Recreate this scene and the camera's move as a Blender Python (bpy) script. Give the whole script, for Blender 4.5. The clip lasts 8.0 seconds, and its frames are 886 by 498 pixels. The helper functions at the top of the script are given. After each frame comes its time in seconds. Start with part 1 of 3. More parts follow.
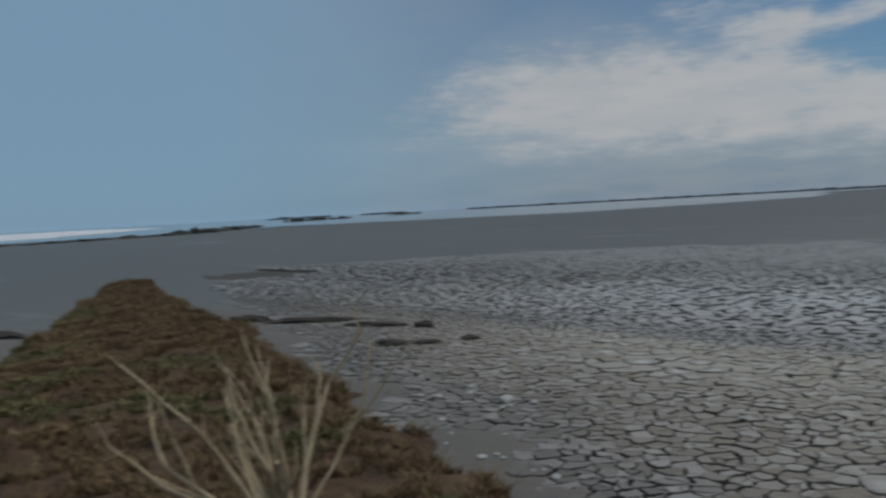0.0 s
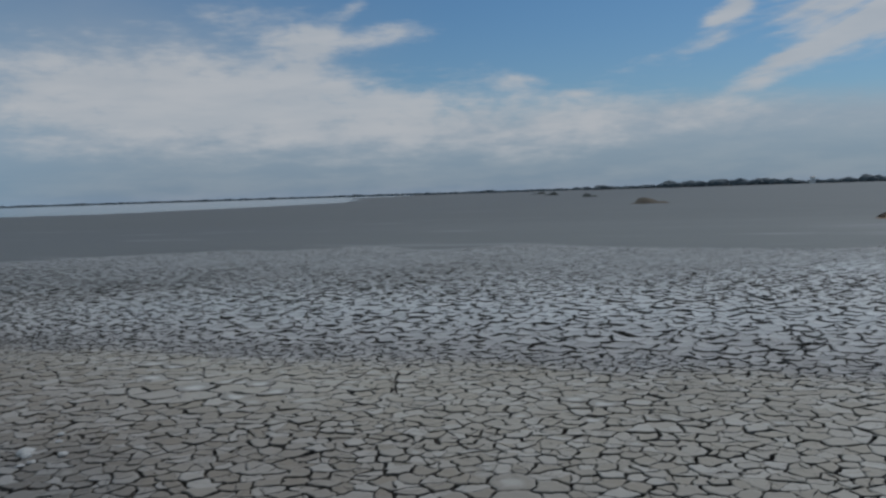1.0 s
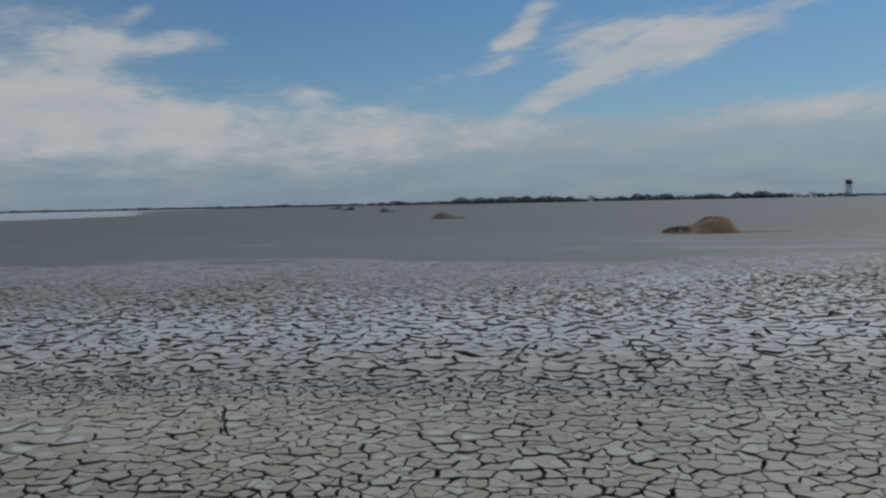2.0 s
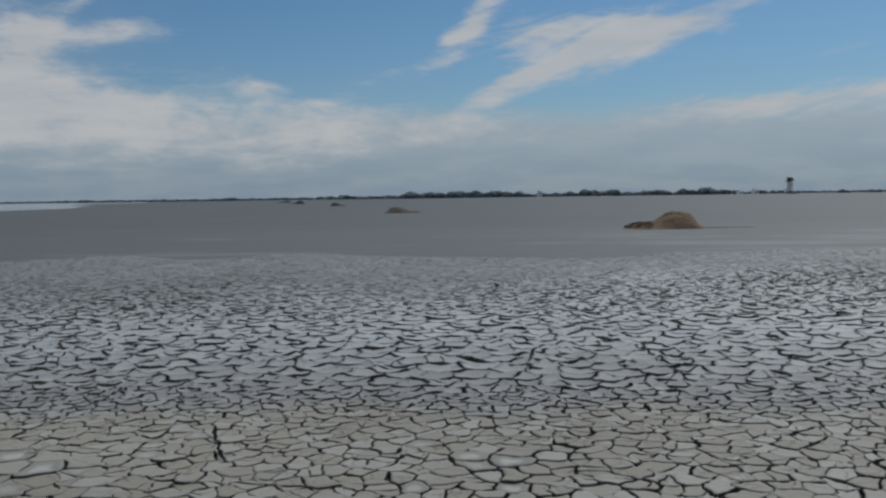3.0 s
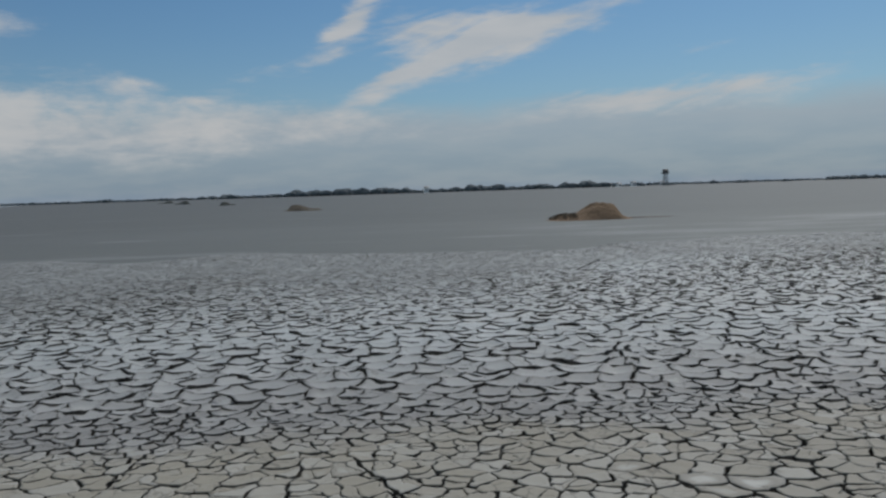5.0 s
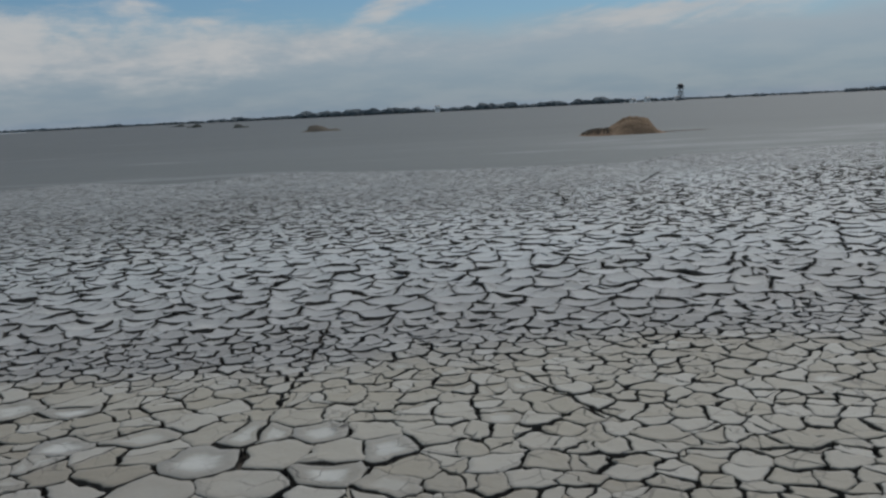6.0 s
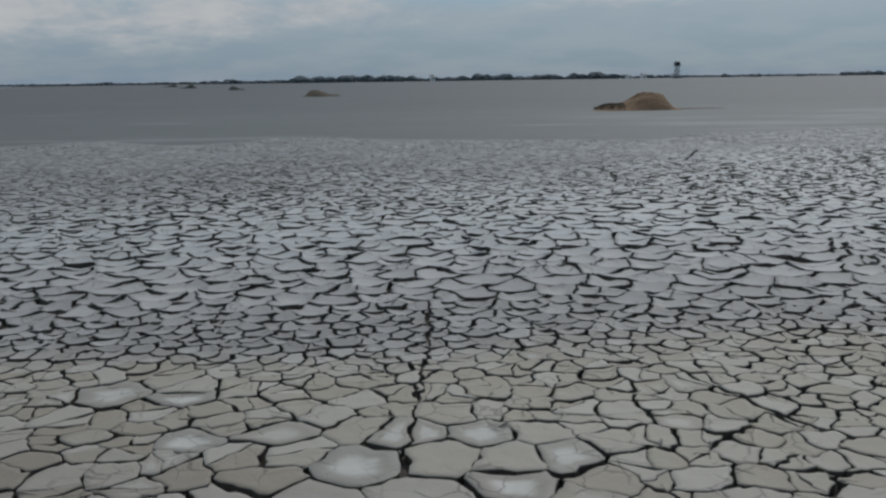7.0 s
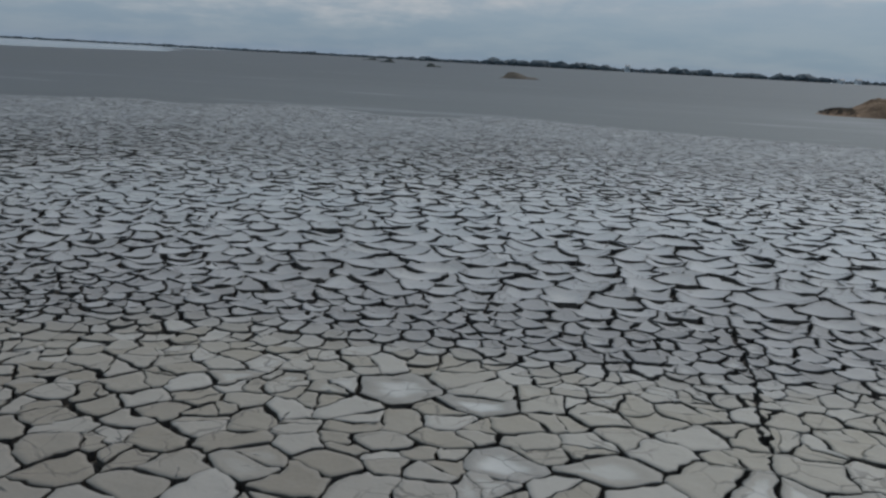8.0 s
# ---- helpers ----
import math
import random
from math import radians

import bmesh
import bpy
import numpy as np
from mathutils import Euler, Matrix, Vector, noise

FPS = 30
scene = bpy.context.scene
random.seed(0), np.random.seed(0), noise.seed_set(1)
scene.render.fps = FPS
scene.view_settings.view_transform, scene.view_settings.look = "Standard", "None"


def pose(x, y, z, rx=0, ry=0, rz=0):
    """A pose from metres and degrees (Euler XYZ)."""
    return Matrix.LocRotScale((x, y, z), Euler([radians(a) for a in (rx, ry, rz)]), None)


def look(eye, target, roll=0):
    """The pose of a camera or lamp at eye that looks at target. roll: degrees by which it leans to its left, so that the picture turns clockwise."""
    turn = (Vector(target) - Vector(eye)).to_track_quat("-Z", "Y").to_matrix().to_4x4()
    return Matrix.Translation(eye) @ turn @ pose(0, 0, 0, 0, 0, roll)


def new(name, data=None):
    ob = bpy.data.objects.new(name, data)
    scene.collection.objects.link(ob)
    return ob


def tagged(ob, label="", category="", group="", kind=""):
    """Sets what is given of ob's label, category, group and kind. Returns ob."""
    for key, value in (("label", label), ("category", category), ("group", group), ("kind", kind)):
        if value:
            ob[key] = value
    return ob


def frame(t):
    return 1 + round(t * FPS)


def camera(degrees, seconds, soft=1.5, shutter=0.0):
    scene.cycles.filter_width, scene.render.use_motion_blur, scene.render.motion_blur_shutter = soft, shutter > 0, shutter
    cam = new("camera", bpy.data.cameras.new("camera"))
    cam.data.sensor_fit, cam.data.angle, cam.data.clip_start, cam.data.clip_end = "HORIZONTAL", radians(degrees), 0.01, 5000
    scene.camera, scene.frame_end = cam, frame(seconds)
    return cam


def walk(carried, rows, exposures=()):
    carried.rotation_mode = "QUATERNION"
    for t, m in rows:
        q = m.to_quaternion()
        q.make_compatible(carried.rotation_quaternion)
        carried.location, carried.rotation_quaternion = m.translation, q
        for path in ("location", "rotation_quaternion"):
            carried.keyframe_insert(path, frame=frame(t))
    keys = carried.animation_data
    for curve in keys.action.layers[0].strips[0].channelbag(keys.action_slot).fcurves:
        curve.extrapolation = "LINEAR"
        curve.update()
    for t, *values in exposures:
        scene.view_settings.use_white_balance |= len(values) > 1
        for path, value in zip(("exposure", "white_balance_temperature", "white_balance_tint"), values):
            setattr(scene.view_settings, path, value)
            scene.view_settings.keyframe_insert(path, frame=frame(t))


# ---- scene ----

from mathutils import geometry

# ---- camera and walk ----
cam = camera(53.6, 8.0, soft=2.55, shutter=0.18)
PATH = [
    (0, (2.33, -2.564, 1.7), (0.85, -1.222, 1.61), -3.1),
    (0.2, (2.2, -2.475, 1.714), (0.978, -0.895, 1.607), -2.5),
    (0.5, (2.017, -2.338, 1.735), (1.105, -0.564, 1.587), -2.3),
    (1, (1.719, -1.882, 1.739), (1.09, 0.013, 1.611), -1.8),
    (1.5, (1.376, -1.499, 1.693), (1.079, 0.476, 1.587), -1.2),
    (1.7, (1.262, -1.345, 1.688), (1.032, 0.64, 1.587), -1.3),
    (2.8, (0.595, -0.4, 1.668), (0.506, 1.594, 1.543), -0.5),
    (3, (0.467, -0.255, 1.656), (0.409, 1.74, 1.536), -0.8),
    (3.5, (0.094, 0.147, 1.606), (0.081, 2.145, 1.503), -1.9),
    (4, (-0.387, 0.388, 1.574), (-0.267, 2.383, 1.487), -1.3),
    (4.2, (-0.6, 0.445, 1.586), (-0.382, 2.431, 1.492), -1.8),
    (5.3, (-1.635, 0.92, 1.592), (-1.451, 2.904, 1.415), -2.0),
    (5.5, (-1.833, 0.985, 1.595), (-1.662, 2.966, 1.375), -2.2),
    (6, (-2.239, 1.228, 1.506), (-2.074, 3.197, 1.193), -2.8),
    (6.5, (-2.645, 1.542, 1.47), (-2.476, 3.507, 1.136), -0.2),
    (7, (-3.018, 1.808, 1.488), (-2.831, 3.763, 1.108), -0.8),
    (7.5, (-3.369, 2.23, 1.452), (-3.314, 4.189, 1.053), 0.5),
    (7.8, (-3.592, 2.4, 1.432), (-3.734, 4.352, 1.022), 1.9),
    (8, (-3.722, 2.514, 1.379), (-3.926, 4.458, 0.959), 3.1),
]
walk(cam, [(t, look(eye, target, roll)) for t, eye, target, roll in PATH], exposures=[(0, -0.15, 6350, 10), (0.5, -0.14, 6050, 10), (1, -0.1, 6100, 10), (1.5, -0.10, 6250, 10), (3, -0.03, 6350, 10), (5.5, 0.0, 6450, 10), (7.5, 0.0, 6400, 10), (8, 0.0, 6200, 10)])

# ---- small node helpers ----


class Nodes:
    """Short hand for building one node tree."""

    def __init__(self, tree):
        self.tree = tree
        tree.nodes.clear()

    def add(self, kind, inputs=(), **settings):
        node = self.tree.nodes.new(kind)
        for key, value in settings.items():
            setattr(node, key, value)
        for key, value in dict(inputs).items():
            self.put(node, key, value)
        return node

    def put(self, node, key, value):
        if isinstance(value, bpy.types.NodeSocket):
            self.tree.links.new(value, node.inputs[key])
        else:
            node.inputs[key].default_value = value

    def math(self, op, a, b=0.0, c=0.0, clamp=False):
        return self.add("ShaderNodeMath", {0: a, 1: b, 2: c}, operation=op, use_clamp=clamp).outputs[0]

    def mix(self, fac, a, b, blend="MIX"):
        node = self.add("ShaderNodeMix", data_type="RGBA", blend_type=blend, clamp_factor=True)
        for key, value in ((0, fac), (6, a), (7, b)):
            if isinstance(value, tuple) and len(value) == 3:
                value = (*value, 1)
            self.put(node, key, value)
        return node.outputs[2]

    def span(self, value, lo, hi, out_lo=0.0, out_hi=1.0, smooth=True):
        node = self.add("ShaderNodeMapRange", {0: value, 1: lo, 2: hi, 3: out_lo, 4: out_hi})
        node.interpolation_type = "SMOOTHSTEP" if smooth else "LINEAR"
        return node.outputs[0]

    def noise(self, vector, scale, detail=4.0, rough=0.55, distortion=0.0):
        node = self.add("ShaderNodeTexNoise", {"Scale": scale, "Detail": detail, "Roughness": rough, "Distortion": distortion})
        if vector is not None:
            self.put(node, "Vector", vector)
        return node.outputs[0]

    def stretch(self, vector, sx, sy, sz):
        return self.add("ShaderNodeMapping", {"Vector": vector, "Scale": (sx, sy, sz)}).outputs[0]


# ---- world: hazy blue sky with drifting cloud ----
SUN_EL, SUN_AZ = 48.0, -35.0  # azimuth counted from +y towards -x

world = bpy.data.worlds.new("sky")
scene.world = world
world.use_nodes = True
W = Nodes(world.node_tree)
way = W.add("ShaderNodeTexCoord").outputs["Generated"]
xyz = W.add("ShaderNodeSeparateXYZ", {0: way})
sx, sy, sz = xyz.outputs
el = W.math("MULTIPLY", W.math("ARCSINE", sz), 57.2958)
az = W.math("MULTIPLY", W.math("ARCTAN2", W.math("MULTIPLY", sx, -1.0), sy), 57.2958)
flat = W.add("ShaderNodeCombineXYZ", {0: az, 1: W.math("MULTIPLY", el, 1.7), 2: 0.0}).outputs[0]
n_big = W.noise(flat, 0.13, 5.0, 0.55)
n_other = W.noise(W.add("ShaderNodeMapping", {"Vector": flat, "Location": (37, 11, 5)}).outputs[0], 0.13, 5.0, 0.55)
n_fine = W.noise(W.stretch(flat, 0.55, 1.5, 1.0), 0.30, 5.0, 0.55)
n_wisp = W.noise(W.stretch(flat, 0.8, 2.0, 1.0), 0.95, 5.0, 0.6)
slant = W.stretch(W.add("ShaderNodeMapping", {"Vector": flat, "Rotation": (0, 0, radians(26))}).outputs[0], 0.22, 1.0, 1.0)
n_strand = W.noise(slant, 0.6, 4.0, 0.5, 0.8)
n_puff = W.noise(W.stretch(flat, 1.0, 1.25, 1.0), 0.42, 6.0, 0.58, 0.3)
waz = W.math("ADD", az, W.math("MULTIPLY_ADD", n_big, 4.0, -2.0))
wel = W.math("ADD", el, W.math("MULTIPLY_ADD", n_other, 2.4, -1.2))


def puff(a, e, ra, re, turn, amount):
    """One soft lobe of cloud round azimuth a and elevation e, in degrees."""
    c, s = math.cos(radians(turn)), math.sin(radians(turn))
    da, de = W.math("SUBTRACT", waz, a), W.math("SUBTRACT", wel, e)
    u = W.math("ADD", W.math("MULTIPLY", da, c / ra), W.math("MULTIPLY", de, s / ra))
    v = W.math("ADD", W.math("MULTIPLY", da, -s / re), W.math("MULTIPLY", de, c / re))
    d = W.math("ADD", W.math("MULTIPLY", u, u), W.math("MULTIPLY", v, v))
    return W.math("MULTIPLY", W.math("EXPONENT", W.math("MULTIPLY", d, -1.0)), amount)


def total(values):
    out = values[0]
    for v in values[1:]:
        out = W.math("ADD", out, v)
    return out


# large cream cloud bank
bank_cloud = total([
    puff(40, 6.4, 9, 3.2, 0, 0.95), puff(31, 6.0, 6.5, 2.7, 0, 0.8), puff(22, 5.0, 6.5, 2.8, 0, 0.75), puff(12, 4.4, 7, 2.2, 0, 0.65),
    puff(1, 4.2, 8, 1.5, 0, 0.5), puff(27, 9.2, 2.2, 1.7, 0, 0.7), puff(24.5, 11.6, 3.0, 0.6, -28, 0.5), puff(31, 11.5, 5, 1.6, 0, 0.35), puff(22.0, 10.3, 4.2, 0.8, -3, 0.65), puff(13.5, 7.2, 2.2, 0.6, 0, 0.5), puff(9, 6.0, 2.0, 0.4, 0, 0.4),
])
# wind-torn streaks
streaks = total([
    puff(-8.3, 9.2, 4.8, 1.7, -18, 1.0), puff(-13, 10.0, 4.4, 0.8, -12, 0.85), puff(-4.5, 10.2, 3.2, 1.2, -10, 0.65), puff(-3.0, 7.0, 4.6, 0.8, -28, 0.65), puff(-22, 8.4, 3, 0.5, -10, 0.3),
    puff(-0.5, 10.8, 3.8, 0.85, -44, 0.85), puff(4, 7.9, 3.2, 0.45, -12, 0.4), puff(-21, 5.5, 9, 1.1, -5, 0.9), puff(-16.5, 12.2, 2.8, 0.7, 20, 0.45),
])
bank_cloud = W.math("MULTIPLY", bank_cloud, W.span(n_puff, 0.32, 0.68, 0.78, 1.2))
streaks = W.math("MULTIPLY", streaks, W.span(n_strand, 0.33, 0.66, 0.62, 1.25))
bright = W.math("ADD", total([bank_cloud, streaks]), W.math("ADD", W.math("MULTIPLY_ADD", n_fine, 0.7, -0.35), W.math("MULTIPLY_ADD", n_wisp, 0.5, -0.25)))
bright = W.span(bright, 0.18, 0.95)
# cloud higher up, out of the shot, as the same kind of sky goes on
high = W.math("MULTIPLY", W.span(W.noise(way, 2.2, 6.0, 0.6, 0.4), 0.42, 0.7), W.span(el, 13.0, 26.0))
low = W.math("EXPONENT", W.math("MULTIPLY", W.math("MAXIMUM", el, 0.0), -0.30))
veil = W.math("MAXIMUM", W.span(wel, 6.6, 4.0, 0.0, 0.85), low)
veil = W.math("MAXIMUM", veil, W.span(waz, 26.0, 64.0, 0.0, 0.9))
veil = W.math("MAXIMUM", veil, puff(41, 7.0, 15, 5.5, 0, 0.75))
sky = W.add("ShaderNodeTexSky", sky_type="NISHITA", sun_disc=False, sun_elevation=radians(SUN_EL), sun_rotation=radians(-SUN_AZ),
            altitude=50.0, air_density=1.0, dust_density=0.6, ozone_density=2.0)
blue = W.mix(1.0, sky.outputs[0], (0.034, 0.050, 0.060), "MULTIPLY")
haze = W.mix(W.span(el, 0.0, 5.5), (0.205, 0.265, 0.335), (0.315, 0.36, 0.405))
haze = W.mix(W.span(n_fine, 0.35, 0.65, 0.0, 0.35), haze, (0.36, 0.385, 0.41))
haze = W.mix(W.span(waz, 34.0, 64.0), haze, (0.215, 0.34, 0.46))
col = W.mix(veil, blue, haze)
col = W.mix(W.math("MULTIPLY", bright, 0.9), col, W.mix(W.span(n_fine, 0.3, 0.7), (0.42, 0.44, 0.455), (0.48, 0.485, 0.485)))
col = W.mix(high, col, (0.75, 0.76, 0.76))
W.add("ShaderNodeOutputWorld", {"Surface": W.add("ShaderNodeBackground", {"Color": col, "Strength": 1.0}).outputs[0]})

sun = new("sun", bpy.data.lights.new("sun", "SUN"))
sun.data.energy, sun.data.angle, sun.data.color = 1.5, radians(12), (1.0, 0.96, 0.89)
a, e = radians(SUN_AZ), radians(SUN_EL)
sun.matrix_world = look((0, 0, 30), (30 * math.sin(a) * math.cos(e), -30 * math.cos(a) * math.cos(e), 30 - 30 * math.sin(e)))

# ---- materials ----


def material(name):
    mat = bpy.data.materials.new(name)
    mat.use_nodes = True
    return mat, Nodes(mat.node_tree)


def finish(N, color, rough, bump=None, strength=0.3, distance=0.01, spec=0.5):
    shader = N.add("ShaderNodeBsdfPrincipled", {"Base Color": color if not isinstance(color, tuple) else (*color, 1), "Roughness": rough, "Specular IOR Level": spec})
    if bump is not None:
        N.put(shader, "Normal", N.add("ShaderNodeBump", {"Height": bump, "Strength": strength, "Distance": distance}).outputs[0])
    N.add("ShaderNodeOutputMaterial", {"Surface": shader.outputs[0]})


def mud_tone(N, pos, r0, r1):
    """Dried mud: tan near the bank, pale salty grey further out, plain grey on the open flat."""
    x, y, _ = N.add("ShaderNodeSeparateXYZ", {0: pos}).outputs
    drift = N.noise(pos, 0.45, 4.0)
    yy = N.math("ADD", y, N.math("MULTIPLY_ADD", drift, 2.0, -1.0))
    cloudy = N.noise(pos, 1.3, 5.0, 0.6)
    tan = N.mix(cloudy, (0.295, 0.262, 0.197), (0.405, 0.366, 0.283))
    tan = N.mix(N.span(x, -2.0, 1.5, 0.0, 0.35), tan, N.mix(cloudy, (0.19, 0.165, 0.127), (0.275, 0.243, 0.19)))
    damp = N.mix(cloudy, (0.205, 0.197, 0.183), (0.27, 0.262, 0.248))
    pale = N.mix(N.noise(pos, 0.7, 4.0), (0.36, 0.385, 0.38), (0.58, 0.612, 0.61))
    pale = N.mix(N.span(N.math("ADD", x, N.math("MULTIPLY_ADD", drift, 5.0, -2.5)), -0.5, -6.0, 0.0, 0.28), pale, (0.215, 0.243, 0.232))
    open_flat = N.mix(N.noise(N.stretch(pos, 0.02, 0.09, 1.0), 1.0, 5.0, 0.6), (0.078, 0.090, 0.082), (0.142, 0.152, 0.142))
    open_flat = N.mix(N.span(N.math("ADD", x, N.math("MULTIPLY_ADD", drift, 16.0, -8.0)), 4.0, -30.0, 0.0, 0.8), open_flat, (0.066, 0.076, 0.080))
    crust = N.mix(N.span(N.noise(N.stretch(pos, 0.05, 0.2, 1.0), 1.3, 5.0, 0.65), 0.58, 0.72, 0.0, 0.6), open_flat, (0.30, 0.31, 0.30))
    crust = N.mix(N.math("MULTIPLY", N.span(y, 38.0, 55.0), 0.55), crust, (0.068, 0.077, 0.073))
    shoal = N.math("MULTIPLY", N.span(x, 3.0, 9.0), N.math("MULTIPLY", N.span(y, 20.0, 24.0), N.span(y, 41.0, 36.0)))
    shoal = N.math("MULTIPLY", shoal, N.span(N.noise(N.stretch(pos, 0.12, 0.4, 1.0), 1.0, 5.0, 0.65), 0.42, 0.70, 0.0, 0.65))
    crust = N.mix(shoal, crust, (0.31, 0.32, 0.31))
    col = N.mix(N.span(yy, 6.2, 6.9), tan, damp)
    col = N.mix(N.span(yy, 7.2, 11.0), col, pale)
    col = N.mix(N.span(x, -7.0, -12.0, 0.0, 0.75), col, N.mix(cloudy, (0.25, 0.225, 0.18), (0.38, 0.35, 0.29)))
    foot = N.math("ADD", N.math("MULTIPLY_ADD", x, 0.42, y), N.math("MULTIPLY_ADD", drift, 2.4, -1.2))
    col = N.mix(N.span(foot, 4.9, 2.2, 0.0, 0.9), col, N.mix(cloudy, (0.140, 0.113, 0.080), (0.225, 0.185, 0.135)))
    col = N.mix(N.span(foot, 2.2, 1.1, 0.0, 0.9), col, N.mix(cloudy, (0.070, 0.061, 0.050), (0.120, 0.105, 0.085)))
    away = N.math("SQRT", N.math("ADD", N.math("MULTIPLY", x, x), N.math("MULTIPLY", y, y)))
    away = N.math("ADD", away, N.math("MULTIPLY_ADD", drift, 8.0, -4.0))
    away = N.math("SUBTRACT", away, N.span(x, 0.0, 6.0, 0.0, 5.0))
    return N.mix(N.span(away, r0, r1), col, crust)


def make_mud(name, plates):
    mat, N = material(name)
    geo = N.add("ShaderNodeNewGeometry")
    pos = geo.outputs["Position"]
    col = mud_tone(N, pos, *((11.5, 18.0) if plates else (11.0, 17.0)))
    grain = N.noise(pos, 90.0, 5.0, 0.65)
    lump = N.noise(pos, 14.0, 4.0)
    col = N.mix(N.math("MULTIPLY", grain, 0.35), col, (0.16, 0.14, 0.115))
    rough = N.math("MULTIPLY_ADD", lump, 0.2, 0.58)
    if plates:
        rnd = N.math("FRACT", N.math("ADD", geo.outputs["Random Per Island"], N.add("ShaderNodeObjectInfo").outputs["Random"]))
        col = N.mix(N.math("MULTIPLY_ADD", rnd, 0.26, 0.04), col, N.mix(rnd, (0.16, 0.15, 0.13), (0.58, 0.57, 0.54)))
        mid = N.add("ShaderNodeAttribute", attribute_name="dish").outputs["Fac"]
        # plate rims darkened and middles paled, dirt and rim shade put into the colour
        middle_light = N.span(N.math("ADD", mid, N.math("MULTIPLY_ADD", N.noise(pos, 5.0, 3.0), 0.5, -0.25)), 0.0, 0.45, 0.0, 1.0)
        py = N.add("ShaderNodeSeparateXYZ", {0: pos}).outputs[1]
        rim_shade = N.math("MULTIPLY", N.math("SUBTRACT", 1.0, middle_light), N.span(py, 6.4, 7.6, 0.15, 0.5))
        col = N.mix(rim_shade, col, (0.175, 0.172, 0.162))
        col = N.mix(N.math("MULTIPLY", middle_light, N.span(py, 6.6, 8.0, 0.0, 0.16)), col, (0.70, 0.71, 0.70))
        seep = N.add("ShaderNodeAttribute", attribute_name="seep").outputs["Fac"]
        patch = N.math("ADD", N.span(N.noise(pos, 0.8, 3.0), 0.5, 0.75, 0.0, 0.3), seep, clamp=True)
        col = N.mix(N.math("MULTIPLY", patch, 0.40), col, (0.19, 0.184, 0.168))
        # sky sheen of the damp plates, painted pale into their middles
        sheen = N.span(N.math("ADD", mid, N.math("MULTIPLY_ADD", N.noise(pos, 7.0, 3.0), 0.7, -0.35)), 0.42, 0.98)
        wet = N.math("MULTIPLY", sheen, seep)
        col = N.mix(N.math("MULTIPLY", wet, 0.85), col, (0.53, 0.515, 0.465))
        rough = N.math("SUBTRACT", rough, N.math("MULTIPLY", N.math("ADD", patch, N.math("MULTIPLY", wet, 0.8)), 0.10))
    bump = N.math("ADD", N.math("MULTIPLY", grain, 0.3), lump)
    if plates:
        # hairline cracks that have not opened yet
        bent = N.add("ShaderNodeVectorMath", {0: pos, 1: N.add("ShaderNodeVectorMath", {0: N.add("ShaderNodeTexNoise", {"Vector": pos, "Scale": 9.0, "Detail": 3.0}).outputs[1], 1: (0.09, 0.09, 0.0)}, operation="MULTIPLY").outputs[0]}, operation="ADD").outputs[0]
        edge = N.add("ShaderNodeTexVoronoi", {"Vector": bent, "Scale": 6.5}, feature="DISTANCE_TO_EDGE").outputs[0]
        hair = N.math("MULTIPLY", N.span(edge, 0.035, 0.008), N.span(N.noise(pos, 2.6, 3.0), 0.47, 0.60))
        col = N.mix(N.math("MULTIPLY", hair, 0.5), col, (0.07, 0.06, 0.048))
        bump = N.math("SUBTRACT", bump, N.math("MULTIPLY", hair, 0.8))
    finish(N, col, rough, bump, 0.5, 0.010)
    return mat


MUD = make_mud("cracked_mud", True)
FLAT_MUD = make_mud("open_mud", False)


def simple(name, dark, light, scale, rough=0.85, bump=0.4, distance=0.01, detail=5.0, fine=6.0):
    mat, N = material(name)
    geo = N.add("ShaderNodeNewGeometry")
    pos = geo.outputs["Position"]
    n1, n2 = N.noise(pos, scale, detail, 0.6), N.noise(pos, scale * fine, detail, 0.6)
    col = N.mix(N.span(N.math("ADD", N.math("MULTIPLY", n1, 0.65), N.math("MULTIPLY", n2, 0.35)), 0.3, 0.7), dark, light)
    col = N.mix(N.math("MULTIPLY", geo.outputs["Random Per Island"], 0.35), col, N.mix(geo.outputs["Random Per Island"], dark, light))
    finish(N, col, rough, n2, bump, distance, 0.3)
    return mat


# crack walls and bed use this darker mud, their shade put into the colour
SHADED_MUD = simple("shaded_mud", (0.04, 0.036, 0.030), (0.095, 0.084, 0.070), 9.0)
SOIL = simple("bank_soil", (0.034, 0.020, 0.012), (0.125, 0.076, 0.040), 2.2, 0.95, 0.9, 0.03)
STRAW = simple("dry_grass", (0.095, 0.058, 0.028), (0.28, 0.19, 0.095), 3.0)
OLIVE = simple("olive_grass", (0.09, 0.08, 0.033), (0.24, 0.21, 0.09), 3.0)
STEM = simple("dead_stem", (0.30, 0.225, 0.13), (0.54, 0.43, 0.27), 12.0)
# foliage greyed and blued, the haze of distance mixed into its colour
HAZY_LEAF = simple("hazy_foliage", (0.062, 0.079, 0.088), (0.100, 0.120, 0.126), 0.3)
REED = simple("reed", (0.025, 0.03, 0.029), (0.065, 0.068, 0.055), 0.8)
MOUND = simple("mound_earth", (0.14, 0.090, 0.056), (0.262, 0.173, 0.104), 1.6, 0.95, 0.9, 0.03)
MOUND_GRASS = simple("mound_grass", (0.175, 0.128, 0.078), (0.25, 0.185, 0.115), 1.2)
MOUND_SCRUB = simple("mound_scrub", (0.07, 0.058, 0.045), (0.13, 0.105, 0.075), 1.2)
DARK_STEEL = simple("dark_steel", (0.045, 0.05, 0.055), (0.09, 0.095, 0.10), 0.8, 0.6)
